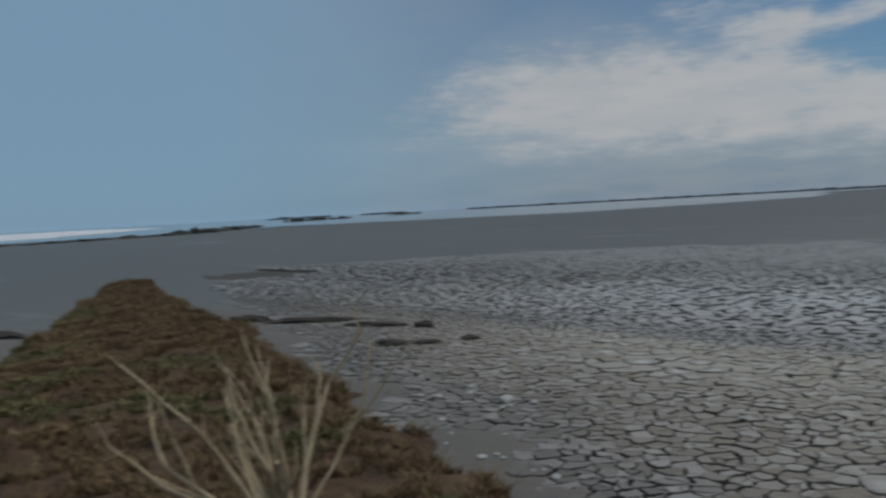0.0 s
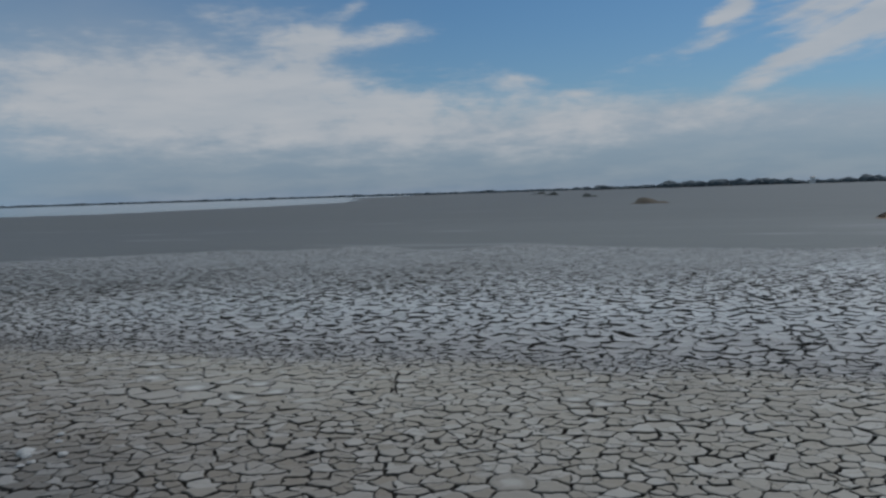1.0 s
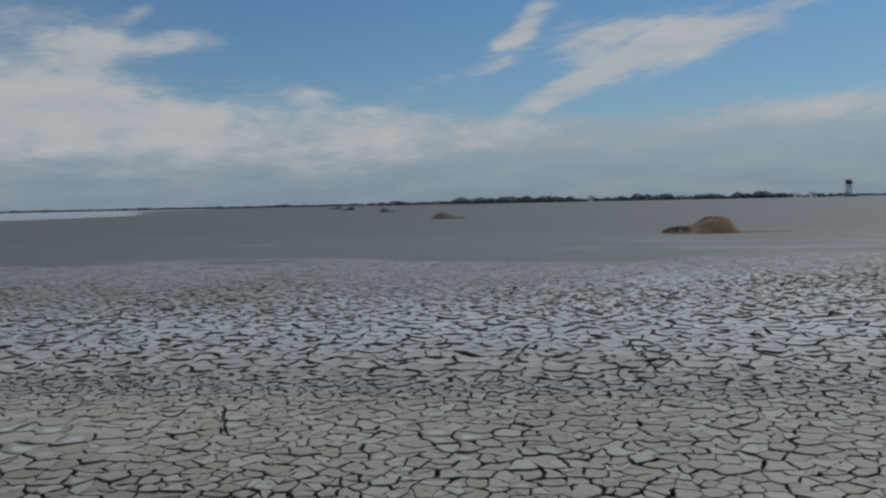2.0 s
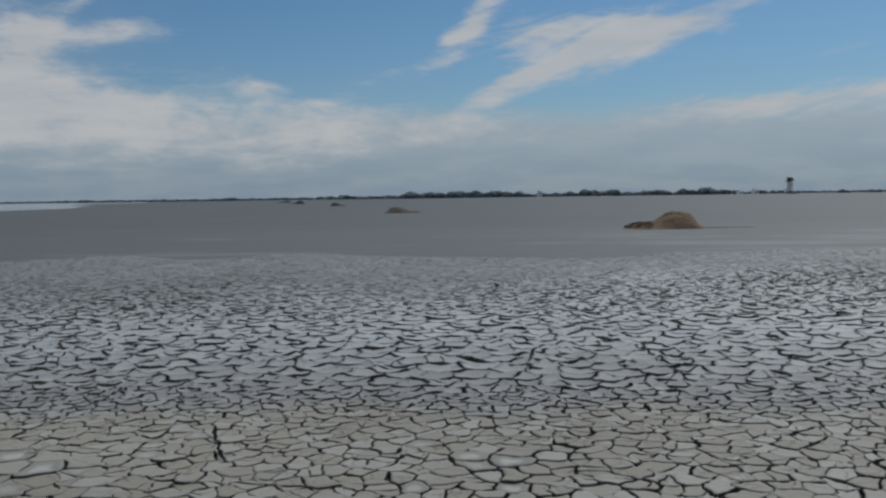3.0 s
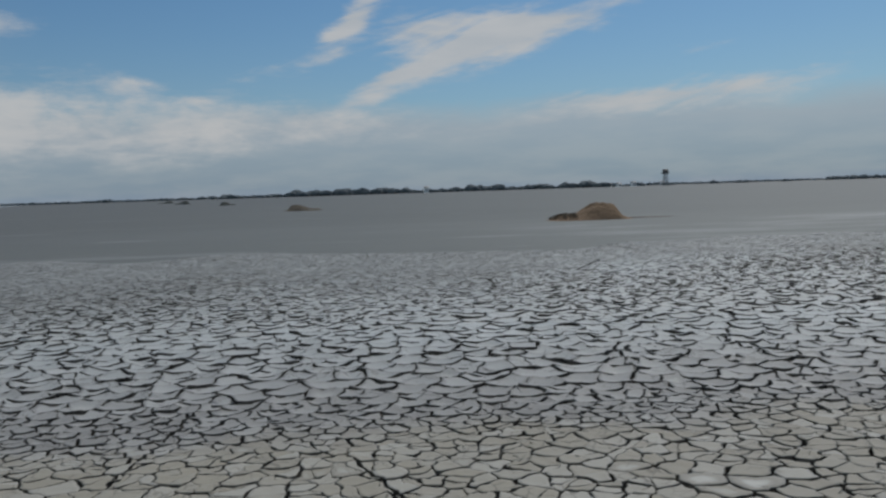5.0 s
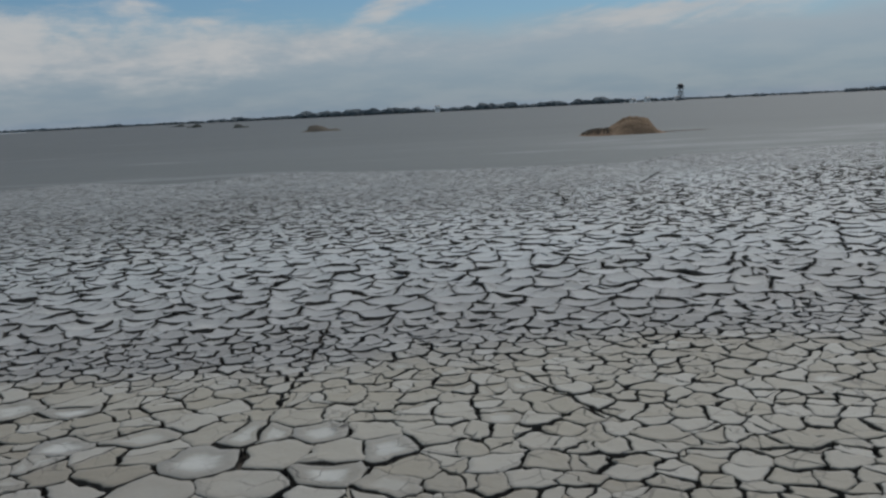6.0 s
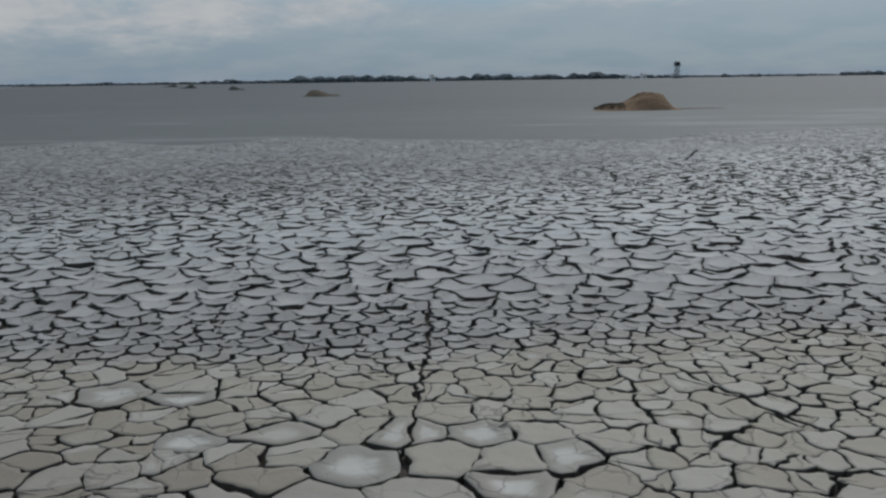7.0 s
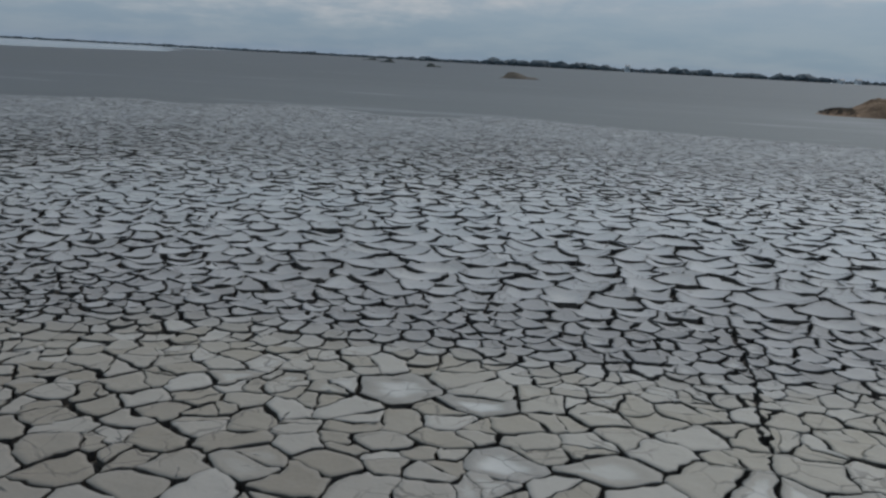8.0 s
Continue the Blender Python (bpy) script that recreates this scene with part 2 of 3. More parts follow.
STONE = simple("pale_stone", (0.28, 0.27, 0.25), (0.50, 0.49, 0.46), 14.0)
CLOD = simple("wet_clod", (0.025, 0.021, 0.017), (0.08, 0.066, 0.05), 7.0)
# tower steel lightened, distance haze put into its colour
HAZY_STEEL = simple("hazy_steel", (0.11, 0.12, 0.13), (0.20, 0.21, 0.22), 0.8, 0.6)
WHITEWASH = simple("whitewash", (0.66, 0.66, 0.64), (0.82, 0.82, 0.80), 0.4)
ROOFING = simple("roof_sheet", (0.34, 0.32, 0.30), (0.48, 0.46, 0.44), 0.5)
DARKPANE = simple("dark_opening", (0.02, 0.022, 0.025), (0.04, 0.043, 0.047), 0.5, 0.3)
FAR_WHITE = simple("far_white", (0.55, 0.56, 0.57), (0.80, 0.81, 0.82), 0.05, 0.8)


def make_water():
    mat, N = material("shallow_water")
    pos = N.add("ShaderNodeNewGeometry").outputs["Position"]
    ripple = N.noise(N.stretch(pos, 1.0, 0.35, 1.0), 1.6, 4.0)
    col = N.mix(N.noise(pos, 0.03, 4.0), (0.10, 0.13, 0.15), (0.20, 0.235, 0.26))
    finish(N, col, 0.12, ripple, 0.12, 0.02)
    return mat


WATER = make_water()

# ---- mesh helpers ----


def mesh_object(name, verts, faces, mats, parent=None, label="", picks=None, smooth=False):
    """One mesh object from vertex and face lists. picks: a material index for each face."""
    me = bpy.data.meshes.new(name)
    me.from_pydata(verts, [], faces)
    for m in mats if isinstance(mats, (list, tuple)) else [mats]:
        me.materials.append(m)
    if picks is not None:
        me.polygons.foreach_set("material_index", picks)
    if smooth:
        me.polygons.foreach_set("use_smooth", [True] * len(me.polygons))
    me.update()
    ob = new(name, me)
    if parent is not None:
        ob.parent = parent
    if label:
        ob["label"] = label
    return ob


def part(name, bm, mat, parent=None, label=""):
    """A bmesh as one mesh object under its thing."""
    me = bpy.data.meshes.new(name)
    bm.to_mesh(me)
    bm.free()
    me.materials.append(mat)
    ob = new(name, me)
    if parent is not None:
        ob.parent = parent
    if label:
        ob["label"] = label
    return ob


def box(bm, size, m):
    bmesh.ops.create_cube(bm, size=1.0, matrix=m @ Matrix.Diagonal((*size, 1)))


def rod(bm, a, b, r0, r1, sides=6):
    """A tapered rod from a to b."""
    a, b = Vector(a), Vector(b)
    turn = (b - a).to_track_quat("Z", "Y").to_matrix().to_4x4()
    bmesh.ops.create_cone(bm, cap_ends=True, segments=sides, radius1=r0, radius2=r1, depth=(b - a).length,
                          matrix=Matrix.Translation((a + b) / 2) @ turn)


def empty(name, x, y, z, rz=0.0):
    ob = new(name)
    ob.matrix_basis = pose(x, y, z, 0, 0, rz)
    return ob


def smoothstep(lo, hi, v):
    t = min(1.0, max(0.0, (v - lo) / (hi - lo)))
    return t * t * (3 - 2 * t)


def tufts(rng, spots, height, width, blades, lean=0.5):
    """Vertices and faces of many bent grass blades round the given spots."""
    verts, faces = [], []
    for x, y, z in spots:
        for _ in range(blades):
            ang, h = rng.uniform(0, 6.283), height * rng.uniform(0.5, 1.25)
            px, py = x + rng.gauss(0, height * 0.22), y + rng.gauss(0, height * 0.22)
            ox, oy = math.cos(ang), math.sin(ang)
            side = rng.uniform(0, 6.283)
            wx, wy = math.cos(side) * width, math.sin(side) * width
            k, b = len(verts), lean * h * rng.uniform(0.2, 1.2)
            verts += [(px - wx, py - wy, z - 0.02), (px + wx, py + wy, z - 0.02),
                      (px + ox * b * 0.35 + wx * 0.7, py + oy * b * 0.35 + wy * 0.7, z + h * 0.6),
                      (px + ox * b * 0.35 - wx * 0.7, py + oy * b * 0.35 - wy * 0.7, z + h * 0.6),
                      (px + ox * b, py + oy * b, z + h)]
            faces += [(k, k + 1, k + 2, k + 3), (k + 3, k + 2, k + 4)]
    return verts, faces


# ---- ground ----


def crack_limit(x):
    """How far out the mud is broken into plates."""
    return 24.5 - 2.0 * math.exp(-((x - 2.5) / 3.0) ** 2) + 2.2 * noise.noise((x * 0.35, 3.1, 0))


def beside_bank(x, y):
    """0 on the open mud, 1 on the smooth strip at the foot of the bank."""
    return smoothstep(1.2 - 0.3 * smoothstep(-2.5, -4.5, x), 0.9 - 0.3 * smoothstep(-2.5, -4.5, x), y + 0.42 * x + 0.75 * noise.noise((x * 0.8, y * 0.8, 6)) + 0.25 * noise.noise((x * 3.1, y * 3.1, 6))) * smoothstep(2.0, 0.5, x)


def ground_z(x, y):
    r = math.hypot(x, y)
    if r > 45:
        return 0.0
    out = smoothstep(-1.6, 0.4, y - crack_limit(x))
    return -0.045 * (1 - max(out, smoothstep(27.5, 30.5, r), beside_bank(x, y))) + 0.004 * noise.noise((x * 0.8, y * 0.8, 0))


def build_ground():
    rings = [0.0] + [0.35 * i for i in range(1, 92)]
    while rings[-1] < 4600:
        rings.append(rings[-1] * 1.12)
    seg = 240
    verts, faces = [(0, 0, ground_z(0, 0))], []
    for r in rings[1:]:
        for k in range(seg):
            t = 2 * math.pi * k / seg
            x, y = r * math.cos(t), r * math.sin(t)
            verts.append((x, y, ground_z(x, y)))
    for k in range(seg):
        faces.append((0, 1 + k, 1 + (k + 1) % seg))
    for i in range(len(rings) - 2):
        p, q = 1 + i * seg, 1 + (i + 1) * seg
        for k in range(seg):
            n = (k + 1) % seg
            faces.append((p + k, q + k, q + n, p + n))
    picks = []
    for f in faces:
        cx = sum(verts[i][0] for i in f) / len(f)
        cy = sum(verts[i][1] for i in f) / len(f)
        # faces between the plates take the dark mud, crack shade in its colour
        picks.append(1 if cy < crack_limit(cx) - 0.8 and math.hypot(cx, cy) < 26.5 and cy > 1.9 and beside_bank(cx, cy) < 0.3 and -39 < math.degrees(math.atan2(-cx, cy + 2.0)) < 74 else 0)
    ob = mesh_object("ground", verts, faces, [FLAT_MUD, SHADED_MUD], picks=picks, smooth=True)
    return tagged(ob, "grey-brown dried lakebed mud flat reaching the horizon", "ground", kind="structure")


ground = build_ground()

# shallow water along the far shore
shore = [(-3000, -500), (-240, 10), (-142, 30), (-150, 95), (-92, 112), (-88, 190), (-118, 270), (-190, 420), (-420, 1300), (-800, 3600), (-3000, 3600)]


def sheet(name, outline, z, mat, label, category):
    """A flat sheet with a wavering edge."""
    pts = []
    for i, (x0, y0) in enumerate(outline):
        x1, y1 = outline[(i + 1) % len(outline)]
        for k in range(8):
            t = k / 8
            x, y = x0 + (x1 - x0) * t, y0 + (y1 - y0) * t
            d = 0.03 * math.hypot(x, y)
            pts.append((x + d * noise.noise((x * 0.05, y * 0.05, 1)), y + d * noise.noise((x * 0.05, y * 0.05, 7)), z))
    bm = bmesh.new()
    face = bm.faces.new([bm.verts.new(p) for p in pts])
    bmesh.ops.triangulate(bm, faces=[face])
    bmesh.ops.recalc_face_normals(bm, faces=bm.faces[:])
    if bm.faces[:][0].normal.z < 0:
        bmesh.ops.reverse_faces(bm, faces=bm.faces[:])
    return tagged(part(name, bm, mat), label, category, kind="structure")


sheet("water", shore, 0.02, WATER, "pale shallow water lying along the far shore", "water")
sheet("white_strip", [(-185, 50), (-260, 100), (-420, 190), (-900, 340), (-900, 100), (-240, 42)], 0.05, FAR_WHITE, "white strip at the edge of the water", "salt flat")

# ---- grassy bank ----
SPINE = [(11.0, -6.6, 0.3), (5.0, -3.9, 1.5), (-2.0, -0.65, 1.75), (-6.0, 0.95, 1.8), (-9.0, 2.1, 1.65), (-12.5, 3.45, 1.35), (-16.5, 5.1, 1.0), (-21.0, 7.0, 0.6)]


def bank_height(x, y):
    """Height of the low grassy bank over the mud; below zero outside it."""
    best = None
    for (x0, y0, w0), (x1, y1, w1) in zip(SPINE, SPINE[1:]):
        dx, dy = x1 - x0, y1 - y0
        t = min(1.0, max(0.0, ((x - x0) * dx + (y - y0) * dy) / (dx * dx + dy * dy)))
        d = math.hypot(x - x0 - t * dx, y - y0 - t * dy) / (w0 + t * (w1 - w0))
        if best is None or d < best:
            best = d
    d = best + 0.24 * noise.noise((x * 0.8, y * 0.8, 2)) + 0.10 * noise.noise((x * 2.6, y * 2.6, 5))
    h = 0.16 * smoothstep(1.04, 0.78, d) + 0.05 * smoothstep(0.7, 0.0, d)
    h += 0.22 * math.exp(-(((x + 20.6) / 1.3) ** 2 + ((y - 6.9) / 0.9) ** 2))
    h *= (1.0 - 0.75 * smoothstep(-1.0, 1.5, x)) * (1.0 - 0.5 * smoothstep(-7.0, -14.0, x))
    h += (0.08 * noise.noise((x * 1.7, y * 1.7, 0)) + 0.04 * noise.noise((x * 5, y * 5, 0))) * smoothstep(1.0, 0.8, d)
    return h - 0.10 * smoothstep(0.98, 1.12, d)


def build_bank():
    nx, ny, x0, x1, y0, y1 = 460, 240, -23.5, 12.0, -8.5, 9.0
    verts = []
    for j in range(ny + 1):
        for i in range(nx + 1):
            x, y = x0 + (x1 - x0) * i / nx, y0 + (y1 - y0) * j / ny
            verts.append((x, y, bank_height(x, y)))
    faces = []
    for j in range(ny):
        for i in range(nx):
            k = j * (nx + 1) + i
            quad = (k, k + 1, k + nx + 2, k + nx + 1)
            if max(verts[q][2] for q in quad) > -0.09:
                faces.append(quad)
    used = sorted({q for f in faces for q in f})
    index = {q: i for i, q in enumerate(used)}
    ob = mesh_object("bank", [verts[q] for q in used], [tuple(index[q] for q in f) for f in faces], SOIL, smooth=True)
    return tagged(ob, "low brown earth bank with dead grass beside the mud", "bank", kind="structure")


bank = build_bank()
rng = random.Random(5)
spots_dry, spots_olive = [], []
while len(spots_dry) + len(spots_olive) < 8000:
    x = rng.uniform(-22, 0.5)
    y = rng.uniform(-3, 8)
    z = bank_height(x, y)
    if z > 0.04 and math.hypot(x - 2.3, y + 2.4) > 2.6:
        green = noise.noise((x * 0.7, y * 0.7, 9)) - 0.25 + 0.10 * (1.5 - y)
        if noise.noise((x * 2.7, y * 2.7, 4)) > -0.15:
            (spots_olive if green > 0 else spots_dry).append((x, y, z))
grass = mesh_object("dry_grass", *tufts(rng, spots_dry, 0.075, 0.007, 9, 1.6), STRAW, label="")
tagged(grass, "short matted straw-brown dead grass on the bank", "grass", kind="stuff")
tall = [p for p in spots_dry if rng.random() < 0.05]
grass = mesh_object("tall_grass", *tufts(rng, tall, 0.16, 0.004, 10, 1.3), STRAW)
tagged(grass, "scattered taller straw-brown grass tufts on the bank", "grass", kind="stuff")
grass = mesh_object("olive_grass", *tufts(rng, spots_olive, 0.07, 0.008, 9, 1.5), OLIVE, label="")
tagged(grass, "short olive-green grass on the bank", "grass", kind="stuff")

# ---- dead shrub on the bank ----


def limb(bm, r, p, way, length, radius, depth):
    """A bent limb that forks."""
    n = 4
    for i in range(n):
        q = p + way * (length / n)
        rod(bm, p, q, radius * (1 - 0.5 * i / n), radius * (1 - 0.5 * (i + 1) / n), 6)
        p = q
        way = (way + Vector((r.uniform(-1, 1), r.uniform(-1, 1), r.uniform(-0.3, 0.8))) * 0.17).normalized()
        if depth and i >= 1 and r.random() < 0.75:
            off = Vector((r.uniform(-1, 1), r.uniform(-1, 1), 0.25)) * 0.55
            limb(bm, r, q, (way + off).normalized(), length * r.uniform(0.35, 0.55), radius * 0.5, depth - 1)


def dead_shrub(x, y, seed, height):
    r = random.Random(seed)
    ob = empty("dead_shrub", x, y, bank_height(x, y) - 0.03)
    for i in range(11):
        ang = 2 * math.pi * (i + r.uniform(-0.3, 0.3)) / 11
        lean = r.uniform(0.25, 1.1)
        bm = bmesh.new()
        limb(bm, r, Vector((0.03 * math.cos(ang), 0.03 * math.sin(ang), 0)), Vector((lean * math.cos(ang) - 0.2, lean * math.sin(ang) - 0.22, 1)).normalized(),
             height * r.uniform(0.75, 1.1), r.uniform(0.013, 0.030), 2)
        part("stem", bm, STEM, ob)
    return tagged(ob, "leafless tan dead shrub with forked stems on the bank", "shrub")


dead_shrub(-1.26, -0.42, 3, 0.74)

# ---- clods and drift wood on the mud by the bank ----


def clod(name, x, y, lx, ly, lz, rz, seed, label, z=0.0):
    bm = bmesh.new()
    bmesh.ops.create_icosphere(bm, subdivisions=3, radius=1.0)
    for v in bm.verts:
        d = 1 + 0.35 * noise.noise(v.co * 1.6 + Vector((seed, 0, 0))) + 0.18 * noise.noise(v.co * 4 + Vector((0, seed, 0)))
        v.co = Vector((v.co.x * lx * d, v.co.y * ly * d, v.co.z * lz * d))
    ob = part(name, bm, CLOD)
    ob.matrix_basis = pose(x, y, z, 0, 0, rz)
    return tagged(ob, label, "mud clod", group="clods along the bank")


CL = "dark wet mud clod lying on pale cracked mud"
clod("mud_clod", -6.5, 4.45, 0.24, 0.14, 0.07, 20, 1, CL)
clod("mud_clod", -6.15, 4.75, 0.20, 0.10, 0.05, 50, 2, CL)
clod("mud_clod", -7.4, 5.8, 0.18, 0.14, 0.09, 10, 3, CL)
clod("mud_clod", -5.9, 5.3, 0.14, 0.10, 0.05, 10, 4, CL)
clod("mud_clod", -9.6, 5.3, 0.75, 0.13, 0.08, 40, 5, "long dark ridge of wet mud beside the bank")
clod("mud_clod", -8.2, 5.5, 0.60, 0.10, 0.06, 25, 6, "long dark ridge of wet mud beside the bank")
clod("mud_clod", -10.8, 4.9, 0.50, 0.16, 0.09, 15, 7, "long dark ridge of wet mud beside the bank")
clod("mud_clod", -13.2, 1.6, 0.7, 0.16, 0.1, 20, 8, "dark mud ridge at the foot of the bank")


def pale_stone(x, y, size, rz, seed):
    bm = bmesh.new()
    bmesh.ops.create_icosphere(bm, subdivisions=2, radius=size)
    for v in bm.verts:
        v.co *= 1 + 0.3 * noise.noise(v.co / size * 1.4 + Vector((seed, 0, 0)))
        v.co.z *= 0.45
    ob = part("pale_stone", bm, STONE)
    ob.matrix_basis = pose(x, y, max(0.0, bank_height(x, y)) + size * 0.2, 0, 0, rz)
    return tagged(ob, "small pale salt-crusted stone at the foot of the bank", "stone", group="pale stones by the bank")


stones = random.Random(8)
for k in range(10):
    pale_stone(-3.3 + stones.gauss(0, 0.45), 2.85 + stones.gauss(0, 0.22), stones.uniform(0.025, 0.065), stones.uniform(0, 360), k * 3.7)

for k in range(16):
    t = stones.random()
    pale_stone(-3.9 + 2.7 * t + stones.gauss(0, 0.12), 2.55 - 1.25 * t + stones.gauss(0, 0.10), stones.uniform(0.014, 0.036), stones.uniform(0, 360), 50 + k * 2.3)

# ---- tussock mounds out on the flat ----


def tussock(x, y, length, depth, height, seed, label, mat, grass_mat, skew=0.25, blades=1600):
    ob = empty("tussock_mound", x, y, 0)
    nx, ny = 110, 60

    def top(u, v):
        u = u if skew >= 0 else -u
        across = max(0.0, 1 - v * v)
        low = 0.36 * smoothstep(-1.0, -0.6, u) * smoothstep(0.6, 0.2, u)
        hump = smoothstep(-0.75, 0.28, u) * (1.0 - 0.10 * smoothstep(0.35, 0.6, u)) * (1.0 - 0.74 * smoothstep(0.52, 0.76, u)) * smoothstep(1.0, 0.72, u)
        n = 0.16 * noise.noise((u * 3 + seed, v * 3, 0)) + 0.09 * noise.noise((u * 9 + seed, v * 9, 3)) + 0.05 * noise.noise((u * 26 + seed, v * 18, 5))
        h = max(low, hump) * across
        return height * h * (1 + n) - 0.03

    verts, faces = [], []
    for j in range(ny + 1):
        for i in range(nx + 1):
            u, v = -1 + 2 * i / nx, -1 + 2 * j / ny
            verts.append((u * length / 2, v * depth / 2, top(u, v)))
    for j in range(ny):
        for i in range(nx):
            k = j * (nx + 1) + i
            faces.append((k, k + 1, k + nx + 2, k + nx + 1))
    mesh_object("earth", verts, faces, mat, ob, smooth=True)
    if not blades:
        return tagged(ob, label, "mound", group="tussock mounds")
    r = random.Random(seed)
    spots = []
    while len(spots) < blades // 8:
        u, v = r.uniform(-1, 1), r.uniform(-1, 1)
        z = top(u, v)
        if z > 0.06 * height and u < -0.3:
            spots.append((u * length / 2, v * depth / 2, z))
    mesh_object("dead_grass", *tufts(r, spots, 0.07 * height + 0.02, 0.007, 8, 1.2), grass_mat, ob, "matted dead grass")["kind"] = "stuff"
    return tagged(ob, label, "mound", group="tussock mounds")


tussock(9.75, 41.5, 4.2, 2.6, 0.78, 11, "brown earth mound with dead grass on the grey flat", MOUND, MOUND_SCRUB, 0.34, 2600)
tussock(-6.3, 90.0, 4.4, 2.4, 0.62, 12, "low dull-brown grass tussock far out on the flat", MOUND_SCRUB, MOUND_GRASS, -0.05, 0)
tussock(-25.6, 175.0, 3.8, 2.2, 0.70, 13, "small dark tussock far out on the flat", REED, REED, -0.2, 0)
tussock(-48.2, 250.0, 5.2, 2.6, 0.95, 14, "small dark tussock far out on the flat", REED, REED, 0.1, 0)
tussock(-70.0, 335.0, 7.0, 3.0, 0.8, 15, "small dark tussock far out on the flat", REED, REED, 0.0, 0)


def spit(name, x, y, lx, ly, h, rz, seed, mat, label):
    """A long low tongue lying on the flat."""
    ob = clod(name, x, y, lx, ly, h, rz, seed, label)
    ob.data.materials[0] = mat
    return tagged(ob, label, "mud spit")


spit("dark_strip", 12.6, 41.7, 1.4, 0.4, 0.03, 0, 21, MOUND_SCRUB, "thin dark strip trailing from the mound")

# ---- reed beds on the water's edge ----


def reed_bed(x0, y0, x1, y1, width, height, seed, label):
    r = random.Random(seed)
    length = math.hypot(x1 - x0, y1 - y0)
    bm = bmesh.new()
    n = int(length / 1.1)
    for i in range(n):
        t = (i + r.random()) / n
        env = 0.35 + 0.65 * abs(noise.noise((t * 5 + seed, 0, 0))) * 1.6
        px, py = x0 + (x1 - x0) * t + r.gauss(0, width / 3), y0 + (y1 - y0) * t + r.gauss(0, width / 3)
        h = height * env * r.uniform(0.6, 1.1)
        m = pose(px, py, h * 0.25, 0, 0, r.uniform(0, 360)) @ Matrix.Diagonal((r.uniform(0.9, 2.0), r.uniform(0.7, 1.3), h * 0.75, 1))
        bmesh.ops.create_icosphere(bm, subdivisions=1, radius=1.0, matrix=m)
    for v in bm.verts:
        v.co += Vector((noise.noise(v.co * 1.3), noise.noise(v.co * 1.3 + Vector((5, 0, 0))), 0.6 * noise.noise(v.co * 2.1))) * 0.35
    return tagged(part("reed_bed", bm, REED), label, "reeds", kind="stuff")


reed_bed(-117, 26, -122, 58, 2.0, 0.55, 31, "dark line of reeds along the water's edge")
reed_bed(-121, 54, -129, 66, 3.0, 1.1, 32, "dark clump of reeds on the water's edge")
reed_bed(-128, 64, -180, 104, 2.5, 0.8, 33, "dark line of reeds along the water's edge")
reed_bed(-300, 190, -330, 240, 4.0, 2.0, 34, "dark islet of reeds far out in the water")
reed_bed(-390, 315, -400, 345, 4.0, 2.2, 35, "dark islet of reeds far out in the water")

# ---- far woods ----


def far_woods(runs, seed, label):
    """Low trees on the far shore. runs: azimuth from and to in degrees, distance, height."""
    r = random.Random(seed)
    verts, faces = [], []
    ico = bmesh.new()
    bmesh.ops.create_icosphere(ico, subdivisions=2, radius=1.0)
    base_v = [v.co.copy() for v in ico.verts]
    base_f = [tuple(v.index for v in f.verts) for f in ico.faces]
    ico.free()
    for a0, a1, dist, height in runs:
        n = max(2, int(abs(a1 - a0) * math.pi / 180 * dist / (height * 0.30 + 0.6)))
        for i in range(n):
            a = radians(a0 + (a1 - a0) * (i + r.random()) / n)
            d = dist * r.uniform(0.97, 1.06)
            env = 0.62 + 0.6 * abs(noise.noise((a * 40, seed, 0)))
            h = height * env * r.uniform(0.7, 1.15)
            c = Vector((-math.sin(a) * d, math.cos(a) * d, h * 0.35))
            s = Vector((h * r.uniform(0.5, 1.0) + 1, h * r.uniform(0.5, 0.9) + 1, h * 0.6))
            k = len(verts)
            off = Vector((r.uniform(0, 50), 0, 0))
            for v in base_v:
                g = 1 + 0.3 * noise.noise(v * 1.7 + off) + 0.15 * noise.noise(v * 4.5 + off)
                verts.append((c.x + v.x * s.x * g, c.y + v.y * s.y * g, c.z + v.z * s.z * g))
            faces += [(k + p, k + q, k + w) for p, q, w in base_f]
    return tagged(mesh_object("far_woods", verts, faces, HAZY_LEAF), label, "trees", kind="stuff")


far_woods([(46, 24, 1100, 3.4), (24, 9, 1000, 3.6), (9, 4.3, 860, 4.2), (4.3, 0.2, 800, 7.0), (0.2, -3.5, 800, 7.8), (-3.5, -5.7, 820, 4.6), (-5.7, -7.0, 800, 5.8), (-7.4, -9.6, 790, 7.6),
           (-9.4, -11.3, 820, 4.4), (-11.2, -13.0, 790, 7.0), (-12.8, -13.6, 820, 4.2), (-13.5, -14.35, 780, 7.6), (-14.55, -15.6, 770, 7.4), (-15.55, -16.2, 780, 7.4),
           (-16.45, -16.95, 800, 5.6), (-16.2, -20.5, 900, 3.0), (-18.1, -18.6, 800, 5.0), (-19.75, -20.2, 690, 3.4), (-20, -34, 1000, 3.0), (-22.8, -23.2, 800, 4.2),
           (-24.4, -24.9, 800, 3.8), (-26.8, -27.4, 800, 3.6), (-29.4, -31.8, 850, 5.2), (-31.5, -34, 900, 4.4), (-34, -60, 1100, 4.0), (59, 55, 1000, 3.2), (53, 50, 1000, 3.0)], 41,
          "dark low line of trees along the far shore")

# ---- lookout tower ----


